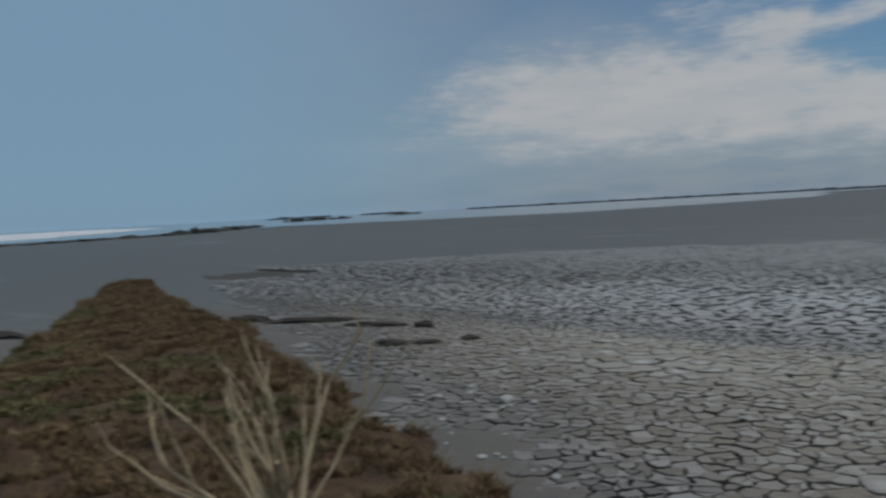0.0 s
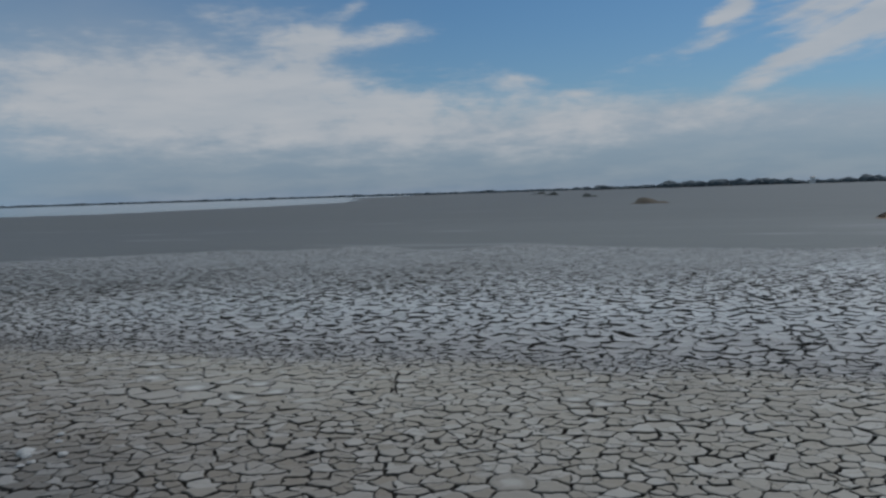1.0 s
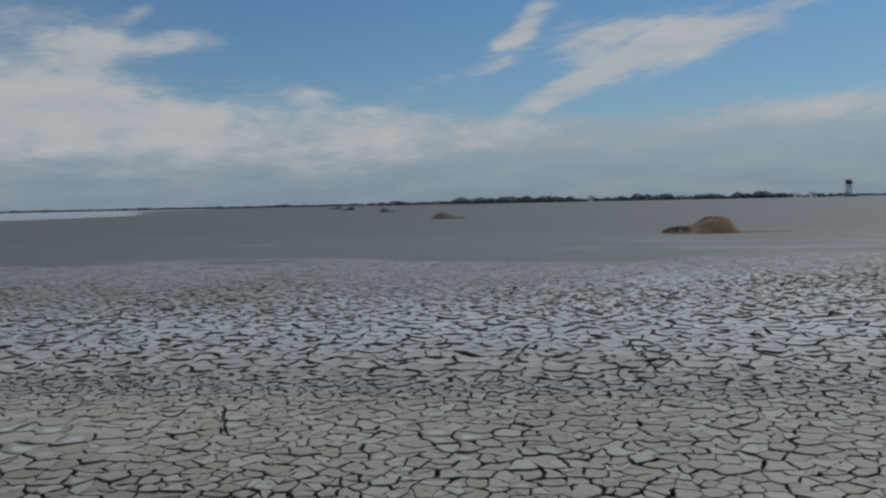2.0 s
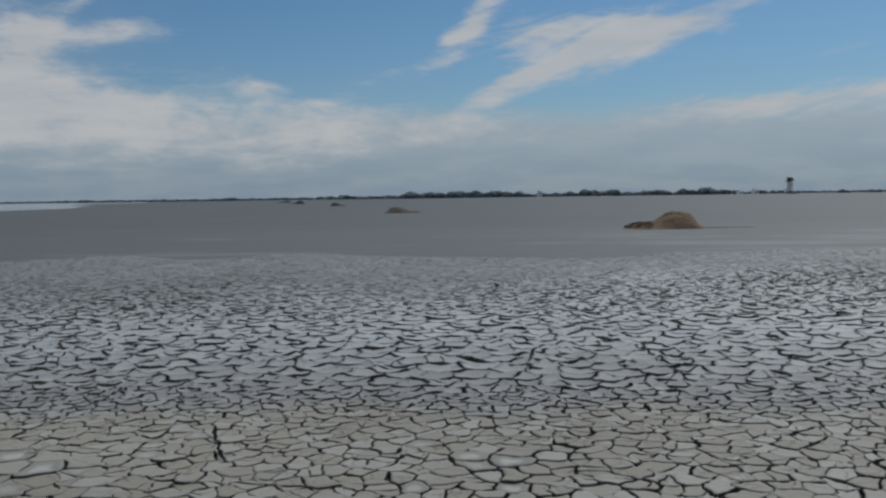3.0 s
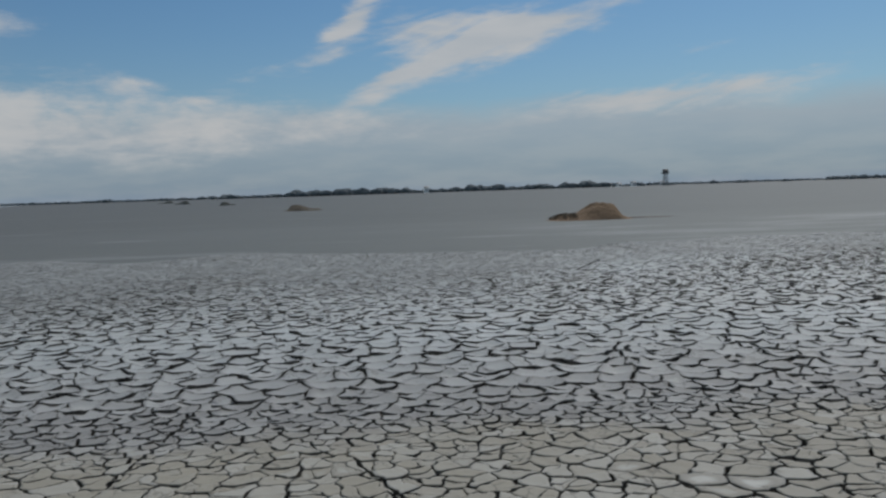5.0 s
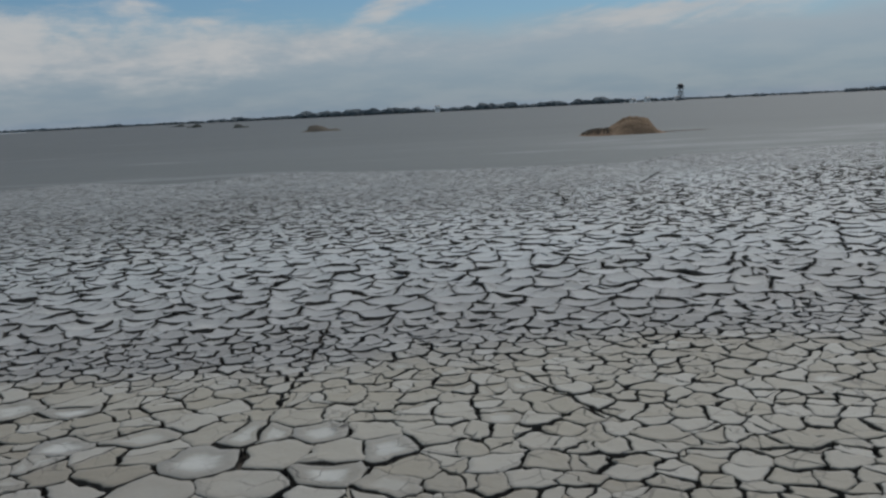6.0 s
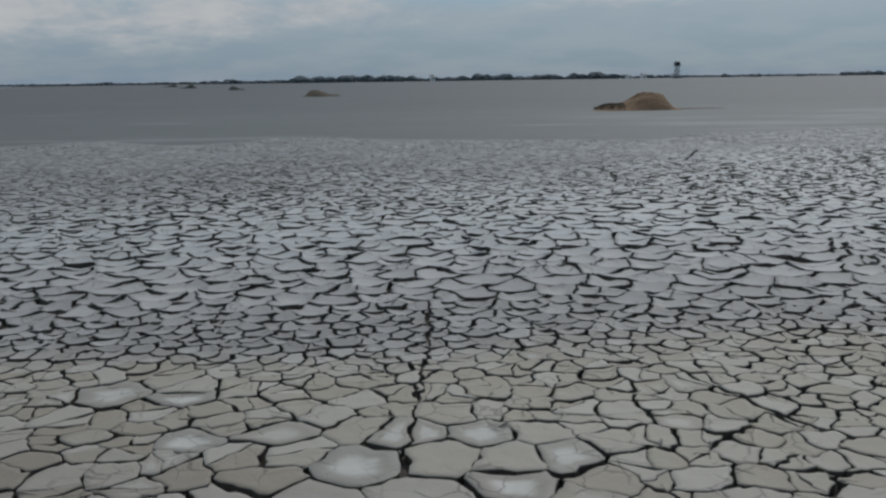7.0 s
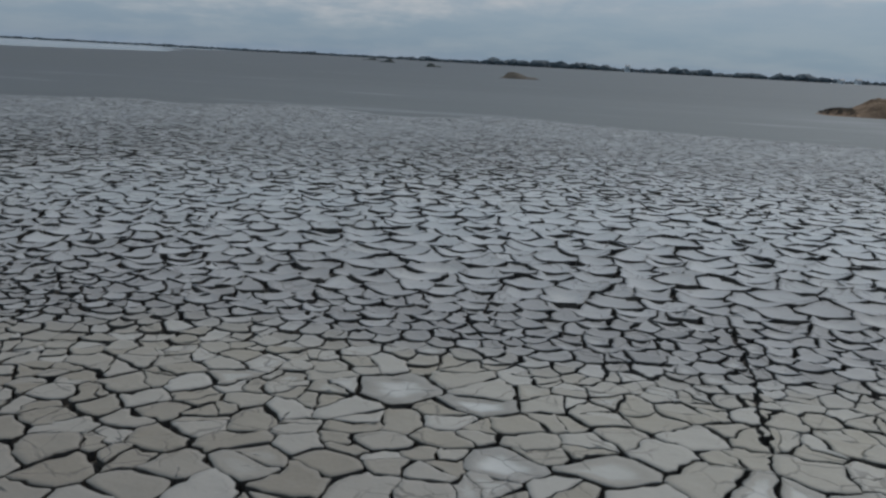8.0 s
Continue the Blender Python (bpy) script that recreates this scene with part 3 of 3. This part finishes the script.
def lookout_tower(x, y, rz):
    ob = empty("lookout_tower", x, y, 0, rz)
    H, b, t = 8.4, 1.5, 1.05
    for sx_ in (-1, 1):
        for sy_ in (-1, 1):
            bm = bmesh.new()
            rod(bm, (sx_ * b, sy_ * b, 0), (sx_ * t, sy_ * t, H), 0.17, 0.14, 8)
            part("leg", bm, HAZY_STEEL, ob)
    for lvl in range(3):
        z0, z1 = H * lvl / 3, H * (lvl + 1) / 3
        w0, w1 = b + (t - b) * z0 / H, b + (t - b) * z1 / H
        for side in range(4):
            m = pose(0, 0, 0, 0, 0, 90 * side)
            bm = bmesh.new()
            rod(bm, m @ Vector((-w0, w0, z0)), m @ Vector((w1, w1, z1)), 0.08, 0.08)
            rod(bm, m @ Vector((w0, w0, z0)), m @ Vector((-w1, w1, z1)), 0.08, 0.08)
            rod(bm, m @ Vector((-w1, w1, z1)), m @ Vector((w1, w1, z1)), 0.09, 0.09)
            part("brace", bm, HAZY_STEEL, ob)
    bm = bmesh.new()
    box(bm, (4.2, 4.2, 0.25), pose(0, 0, H + 0.12))
    part("platform", bm, DARK_STEEL, ob)
    bm = bmesh.new()
    box(bm, (2.9, 2.9, 2.2), pose(0, 0, H + 1.35))
    bmesh.ops.bevel(bm, geom=bm.edges[:], offset=0.06, segments=1, affect="EDGES")
    cabin = part("cabin", bm, DARK_STEEL, ob)
    for side in range(4):
        bm = bmesh.new()
        box(bm, (2.2, 0.06, 0.9), pose(0, 0, 0, 0, 0, 90 * side) @ pose(0, 1.47, H + 1.7))
        part("window", bm, DARKPANE, cabin, "dark glazed opening")
    bm = bmesh.new()
    bmesh.ops.create_cone(bm, cap_ends=True, segments=4, radius1=2.9, radius2=0.4, depth=0.8, matrix=pose(0, 0, H + 2.85, 0, 0, 45))
    part("roof", bm, DARK_STEEL, ob)
    bm = bmesh.new()
    for side in range(4):
        m = pose(0, 0, 0, 0, 0, 90 * side)
        rod(bm, m @ Vector((-2.05, 2.05, H + 1.2)), m @ Vector((2.05, 2.05, H + 1.2)), 0.06, 0.06)
        for k in (-1, 0, 1):
            rod(bm, m @ Vector((2.05 * k, 2.05, H + 0.2)), m @ Vector((2.05 * k, 2.05, H + 1.2)), 0.05, 0.05)
    part("railing", bm, DARK_STEEL, ob)
    return tagged(ob, "grey steel lattice lookout tower with a cabin on top", "tower")


lookout_tower(218, 600, 12)

# ---- white houses on the far shore ----


def house(az_deg, dist, w, d, h, rz):
    a = radians(az_deg)
    ob = empty("house", -math.sin(a) * dist, math.cos(a) * dist, 0, rz)
    bm = bmesh.new()
    box(bm, (w, d, h), pose(0, 0, h / 2))
    wall = part("wall", bm, WHITEWASH, ob)
    bm = bmesh.new()
    vs = [bm.verts.new(p) for p in ((-w / 2 - 0.3, -d / 2 - 0.3, h + 0.004), (w / 2 + 0.3, -d / 2 - 0.3, h + 0.004), (w / 2 + 0.3, d / 2 + 0.3, h + 0.004),
                                    (-w / 2 - 0.3, d / 2 + 0.3, h + 0.004), (-w / 2 - 0.3, 0, h + d * 0.28), (w / 2 + 0.3, 0, h + d * 0.28))]
    for f in ((0, 1, 5, 4), (2, 3, 4, 5), (0, 4, 3), (1, 2, 5), (3, 2, 1, 0)):
        bm.faces.new([vs[i] for i in f])
    part("roof", bm, ROOFING, ob)
    for k in (-0.28, 0.28):
        bm = bmesh.new()
        box(bm, (w * 0.14, 0.08, h * 0.36), pose(k * w, -d / 2, h * 0.55))
        part("window", bm, DARKPANE, wall)
    bm = bmesh.new()
    box(bm, (w * 0.12, 0.08, h * 0.68), pose(0, -d / 2, h * 0.34))
    part("door", bm, DARKPANE, ob)
    return tagged(ob, "small whitewashed house among trees on the far shore", "house", group="houses on the far shore")


for az_deg, dist, w, d, h, rz in ((-18.0, 740, 3.6, 4, 3.0, 12), (-19.8, 740, 3.2, 3.5, 2.8, -10), (-4.7, 745, 3.4, 3.5, 4.6, 5), (-17.1, 770, 4, 4, 2.4, 25), (-16.5, 775, 3, 4, 2.4, -5)):
    house(az_deg, dist, w, d, h, rz)

# ---- mud plates between the cracks ----


# large plates, damp round the rim, sheen painted pale mid-plate: x, y, size, how damp
SEEPS = [(-3.05, 5.08, 0.40, 1.0), (-3.87, 5.88, 0.28, 1.0), (-3.77, 5.40, 0.28, 1.0), (-4.24, 6.03, 0.40, 0.8), (-2.86, 5.36, 0.23, 0.7), (-2.52, 5.32, 0.33, 0.8), (-2.20, 5.04, 0.30, 0.8),
         (-2.46, 4.80, 0.30, 0.9), (-3.40, 5.42, 0.25, 0.5), (-2.80, 4.76, 0.37, 0.1), (-3.26, 4.74, 0.37, 0.1), (0.46, 5.24, 0.24, 0.7), (0.72, 5.14, 0.24, 0.8), (0.13, 5.54, 0.21, 0.5),
         (0.13, 4.66, 0.22, 0.5), (0.68, 4.64, 0.24, 0.7), (0.33, 2.58, 0.39, 0.4), (0.44, 3.12, 0.35, 0.4), (1.08, 2.66, 0.32, 0.3), (-4.34, 8.30, 0.39, 0.6), (-3.51, 7.72, 0.32, 0.5)]


def seep_at(x, y):
    """The damp plate seeded at this very spot, or nothing."""
    for p in SEEPS:
        if abs(p[0] - x) < 1e-6 and abs(p[1] - y) < 1e-6:
            return p
    return None


def plate_size(x, y):
    damp = seep_at(x, y)
    if damp:
        return damp[2]
    yy = y + 0.5 * noise.noise((x * 0.6, y * 0.3, 11))
    n = noise.noise((x * 0.9, y * 0.9, 3))
    near = 0.165 + 0.04 * n + 0.07 * math.exp(-((x + 3.3) / 1.2) ** 2 - ((y - 4.9) / 0.7) ** 2) - 0.02 * smoothstep(4.4, 3.4, y)
    strip = 0.135
    mid = 0.30 + 0.11 * n - 0.05 * smoothstep(-2.5, -6.0, x)
    far = 0.21 + 0.05 * n
    s = near + (strip - near) * smoothstep(5.8, 6.5, yy)
    s = s + (mid - s) * smoothstep(6.8, 8.0, yy)
    s = s + (far - s) * smoothstep(10.5, 13.5, yy)
    return s - 0.05 * smoothstep(-5.0, -8.0, x) * smoothstep(12.0, 8.0, y)


def in_field(x, y):
    if y < 0.8 or y > crack_limit(x) or math.hypot(x, y) > 28.0:
        return False
    if bank_height(x, y) > 0.02 or beside_bank(x, y) > 0.6:
        return False
    ang = math.degrees(math.atan2(-x, y + 2.0))
    return -41 < ang < 76


def scatter(rng_):
    """Seeds of the plates, spaced by the local plate size."""
    cell, grid, pts = 0.45, {}, []
    for x, y, size, _ in SEEPS:
        grid.setdefault((int(x // cell), int(y // cell)), []).append((x, y))
        pts.append((x, y))
    for (n_try, y0, y1, x0, x1) in ((130000, 1.4, 7.5, -13, 8), (30000, 1.4, 7.5, -24, -13), (30000, 7.5, 13, -20, 14), (90000, 13, 28, -24, 21)):
        for _ in range(n_try):
            x, y = rng_.uniform(x0, x1), rng_.uniform(y0, y1)
            if not in_field(x, y):
                continue
            s = 0.80 * plate_size(x, y)
            gx, gy = int(x // cell), int(y // cell)
            ok = all((px - x) ** 2 + (py - y) ** 2 > (0.78 * size) ** 2 for px, py, size, _ in SEEPS)
            for i in (gx - 1, gx, gx + 1):
                for j in (gy - 1, gy, gy + 1):
                    for px, py in grid.get((i, j), ()):
                        if (px - x) ** 2 + (py - y) ** 2 < s * s:
                            ok = False
                            break
                    if not ok:
                        break
                if not ok:
                    break
            if ok:
                grid.setdefault((gx, gy), []).append((x, y))
                pts.append((x, y))
    return pts, grid, cell


# the widest cracks, as short lines in plan
WIDE = [((-2.60, 7.25), (-2.67, 6.42)), ((-2.67, 6.42), (-2.82, 5.44)), ((-2.82, 5.44), (-2.87, 5.12)), ((-1.38, 5.92), (-1.10, 5.15)), ((2.30, 9.3), (2.42, 8.35)),
        ((2.9, 17.2), (3.9, 19.2)), ((0.92, 14.9), (0.97, 16.2)), ((-1.5, 4.80), (-0.3, 4.66)), ((1.06, 8.65), (1.18, 9.25)), ((0.97, 7.8), (1.03, 8.45))]


def fading(x, y):
    """0 where the cracks stand open, 1 where they close up towards the open flat."""
    return smoothstep(-14.0 + 6.0 * smoothstep(-1.0, 3.5, x) - 1.5 * smoothstep(-5.0, -9.0, x), -3.0, y - crack_limit(x))


def crack_width(ax, ay, bx, by, s):
    """Width of the crack between two plates, the same from either side."""
    mx, my = (ax + bx) / 2, (ay + by) / 2
    h = math.sin((ax + bx) * 127.1 + (ay + by) * 311.7) * 43758.5453
    h -= math.floor(h)
    w = ((0.003 if h < 0.22 else 0.0065 + 0.014 * h * h) if my < 6.4 else 0.012 + 0.014 * h * h) * (0.62 + (min(s, 0.2) if my < 6.4 else s) * 1.6)
    w *= 1.0 + 0.3 * smoothstep(-1.6, 0.2, mx) * smoothstep(7.5, 6.0, my)
    w *= 1.0 + 0.5 * smoothstep(-4.5, -6.5, mx) * smoothstep(10.5, 8.0, my)
    w *= 1.0 + 0.5 * smoothstep(4.8, 4.0, my) * smoothstep(1.0, -1.5, mx)
    w *= 1.0 - 0.75 * fading(mx, my)
    return w


def cell_outline(i, pts, grid, cell):
    """The plate round seed i, cut back from its neighbours by half a crack each."""
    x, y = pts[i]
    s = plate_size(x, y)
    R = max(s * 0.95, 0.26)
    poly = [(x + R * math.cos(k * math.pi / 5 + 0.3), y + R * math.sin(k * math.pi / 5 + 0.3)) for k in range(10)]
    gx, gy = int(x // cell), int(y // cell)
    near = []
    for p in range(gx - 2, gx + 3):
        for q in range(gy - 2, gy + 3):
            for b in grid.get((p, q), ()):
                d = (b[0] - x) ** 2 + (b[1] - y) ** 2
                if 1e-9 < d < (2 * R) ** 2:
                    near.append((d, b))
    near.sort()
    for d, b in near:
        L = math.sqrt(d)
        if L / 2 > max(math.hypot(px - x, py - y) for px, py in poly):
            break
        nx, ny = (b[0] - x) / L, (b[1] - y) / L
        lim = L / 2 - crack_width(x, y, b[0], b[1], s) / 2
        out = []
        for k in range(len(poly)):
            p, q = poly[k], poly[(k + 1) % len(poly)]
            dp, dq = (p[0] - x) * nx + (p[1] - y) * ny - lim, (q[0] - x) * nx + (q[1] - y) * ny - lim
            if dp <= 0:
                out.append(p)
            if dp * dq < 0:
                t = dp / (dp - dq)
                out.append((p[0] + (q[0] - p[0]) * t, p[1] + (q[1] - p[1]) * t))
        poly = out
        if len(poly) < 3:
            return None
    return poly


def halve(r, poly, s):
    """Break a plate in two along a chord across its longer way."""
    n = len(poly)
    cx, cy = sum(p[0] for p in poly) / n, sum(p[1] for p in poly) / n
    far = max(poly, key=lambda p: (p[0] - cx) ** 2 + (p[1] - cy) ** 2)
    ang = math.atan2(far[1] - cy, far[0] - cx) + r.gauss(0, 0.35)
    nx, ny = math.cos(ang), math.sin(ang)
    shift = r.gauss(0, 0.10) * s
    w = (0.0035 if r.random() < 0.45 else r.uniform(0.006, 0.014)) * (0.6 + s)
    return cut(poly, cx + shift * nx, cy + shift * ny, nx, ny, w)


def cut(poly, px, py, nx, ny, w):
    """Part a plate along the line through (px, py) that runs across (nx, ny), leaving a gap of width w."""
    n, halves = len(poly), []
    for sign in (1, -1):
        out = []
        for k in range(n):
            p, q = poly[k], poly[(k + 1) % n]
            dp = sign * ((p[0] - px) * nx + (p[1] - py) * ny) + w / 2
            dq = sign * ((q[0] - px) * nx + (q[1] - py) * ny) + w / 2
            if dp <= 0:
                out.append(p)
            if dp * dq < 0:
                t = dp / (dp - dq)
                out.append((p[0] + (q[0] - p[0]) * t, p[1] + (q[1] - p[1]) * t))
        if len(out) >= 3:
            halves.append(out)
    return halves


def torn(pieces):
    """Plates that one of the widest cracks runs through are parted along it."""
    for (x0, y0), (x1, y1) in WIDE:
        L = math.hypot(x1 - x0, y1 - y0)
        ux, uy = (x1 - x0) / L, (y1 - y0) / L
        out = []
        for poly in pieces:
            cx, cy = sum(p[0] for p in poly) / len(poly), sum(p[1] for p in poly) / len(poly)
            along = (cx - x0) * ux + (cy - y0) * uy
            side = [(p[1] - y0) * ux - (p[0] - x0) * uy for p in poly]
            if -0.05 < along < L + 0.05 and min(side) < 0 < max(side):
                out += cut(poly, x0, y0, -uy, ux, 0.009 + 0.0022 * cy)
            else:
                out.append(poly)
        pieces = out
    return pieces


def worn(poly, s, fine):
    """The plate's outline with nicked corners and wandering edges, or nothing for a sliver."""
    keep = [p for k, p in enumerate(poly) if math.hypot(p[0] - poly[k - 1][0], p[1] - poly[k - 1][1]) > s * 0.05]
    if len(keep) < 3:
        return None
    soft = []
    for k in range(len(keep)):
        p, q = keep[k], keep[(k + 1) % len(keep)]
        L = math.hypot(q[0] - p[0], q[1] - p[1])
        c = min(0.3, 0.03 * s / L)
        m = max(1, round(L / (s * (0.2 if fine else 0.4))))
        soft += [(p[0] + (q[0] - p[0]) * t, p[1] + (q[1] - p[1]) * t) for t in [c + (1 - 2 * c) * i / m for i in range(m + 1)]]
    cx, cy = sum(p[0] for p in keep) / len(keep), sum(p[1] for p in keep) / len(keep)
    fray = min(s, 0.17)
    out = []
    for px, py in soft:
        wx = 0.045 * noise.noise((px * 4.2, py * 4.2, 1.5)) + 0.20 * fray * noise.noise((px * 11, py * 11, 4.5)) + 0.10 * fray * noise.noise((px * 29, py * 29, 2.5))
        wy = 0.045 * noise.noise((px * 4.2, py * 4.2, 8.5)) + 0.20 * fray * noise.noise((px * 11, py * 11, 12.5)) + 0.10 * fray * noise.noise((px * 29, py * 29, 7.5))
        # crumbled stretches of edge, where the crack gapes
        gape = 0.040 * max(0.0, noise.noise((px * 17, py * 17, 21.5)) - 0.12) if fine else 0.0
        out.append((px + wx + (cx - px) * gape / s, py + wy + (cy - py) * gape / s))
    return out


def plate_mesh(rng_, outline, s, detailed, damp):
    """Vertices, faces, material picks, dish values, crisp faces and damp values of one curled plate."""
    n = len(outline)
    cx, cy = sum(p[0] for p in outline) / n, sum(p[1] for p in outline) / n
    calm = smoothstep(7.4, 6.0, cy)
    fade = 1.0 - 0.9 * fading(cx, cy)
    curl = (0.042 - 0.032 * calm) * (s / 0.40) * rng_.uniform(0.85, 1.15) * fade + 0.003 * damp
    lift = rng_.gauss(0, 0.0025) * fade
    tx, ty = rng_.gauss(0, 0.010), rng_.gauss(0, 0.007) - (0.021 - 0.009 * calm) * fade
    mean = sum(math.hypot(px - cx, py - cy) for px, py in outline) / n
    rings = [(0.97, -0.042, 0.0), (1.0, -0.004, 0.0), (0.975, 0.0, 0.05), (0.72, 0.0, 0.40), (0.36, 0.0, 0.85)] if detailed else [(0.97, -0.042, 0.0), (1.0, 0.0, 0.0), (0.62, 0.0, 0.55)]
    verts, dish = [], []
    for f, dz, d in rings:
        for px, py in outline:
            qx, qy = cx + (px - cx) * f, cy + (py - cy) * f
            up = min(1.5, (math.hypot(qx - cx, qy - cy) / mean) ** 2) - 0.75
            verts.append((qx, qy, lift + dz + curl * up + tx * (qx - cx) + ty * (qy - cy) + 0.005 * noise.noise((qx * 9, qy * 9, 2))))
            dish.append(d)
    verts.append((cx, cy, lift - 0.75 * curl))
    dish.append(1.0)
    faces, picks, crisp = [], [], []
    for k in range(len(rings) - 1):
        for i in range(n):
            j = (i + 1) % n
            faces.append((k * n + i, k * n + j, (k + 1) * n + j, (k + 1) * n + i))
            # side faces take the mud that has the crack's shade in its colour
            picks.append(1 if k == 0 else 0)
            crisp.append(k == 0 or (detailed and k == 1))
    last = (len(rings) - 1) * n
    for i in range(n):
        faces.append((last + i, last + (i + 1) % n, len(verts) - 1))
        picks.append(0)
        crisp.append(False)
    return verts, faces, picks, dish, crisp, [damp] * len(verts)


def plate_object(name, data, parent):
    verts, faces, picks, dish, crisp, damp = data
    ob = mesh_object(name, verts, faces, [MUD, SHADED_MUD], parent, picks=picks)
    ob.data.polygons.foreach_set("use_smooth", [not c for c in crisp])
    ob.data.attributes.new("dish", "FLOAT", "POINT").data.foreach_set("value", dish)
    ob.data.attributes.new("seep", "FLOAT", "POINT").data.foreach_set("value", damp)
    return ob


def build_plates():
    r = random.Random(7)
    pts, grid, cell = scatter(r)
    order = sorted(range(len(pts)), key=lambda i: math.hypot(pts[i][0] + 2.6, (pts[i][1] - 4.6) * 1.3))
    rest = ([], [], [], [], [], [])
    single = 0
    for i in order:
        x, y = pts[i]
        cell_poly = cell_outline(i, pts, grid, cell)
        if cell_poly is None:
            continue
        s = plate_size(x, y)
        seep = seep_at(x, y)
        damp = seep[3] if seep else (r.uniform(0.15, 0.5) if r.random() < (0.05 if y < 6.5 else 0.12) else 0.0)
        pieces = halve(r, cell_poly, s) if not seep and r.random() < (0.5 if y < 6.5 else 0.18) else [cell_poly]
        for piece in torn(pieces):
            outline = worn(piece, s, y < 10)
            if outline is None:
                continue
            data = plate_mesh(r, outline, s * (0.75 if len(pieces) == 2 else 1.0), y < 11, damp)
            if single < 300:
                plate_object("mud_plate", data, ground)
                single += 1
                continue
            k = len(rest[0])
            rest[0].extend(data[0])
            rest[1].extend(tuple(q + k for q in f) for f in data[1])
            rest[2].extend(data[2])
            rest[3].extend(data[3])
            rest[4].extend(data[4])
            rest[5].extend(data[5])
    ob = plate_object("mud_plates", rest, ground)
    tagged(ob, "countless curled grey-tan mud plates parted by dark cracks", kind="stuff")


build_plates()
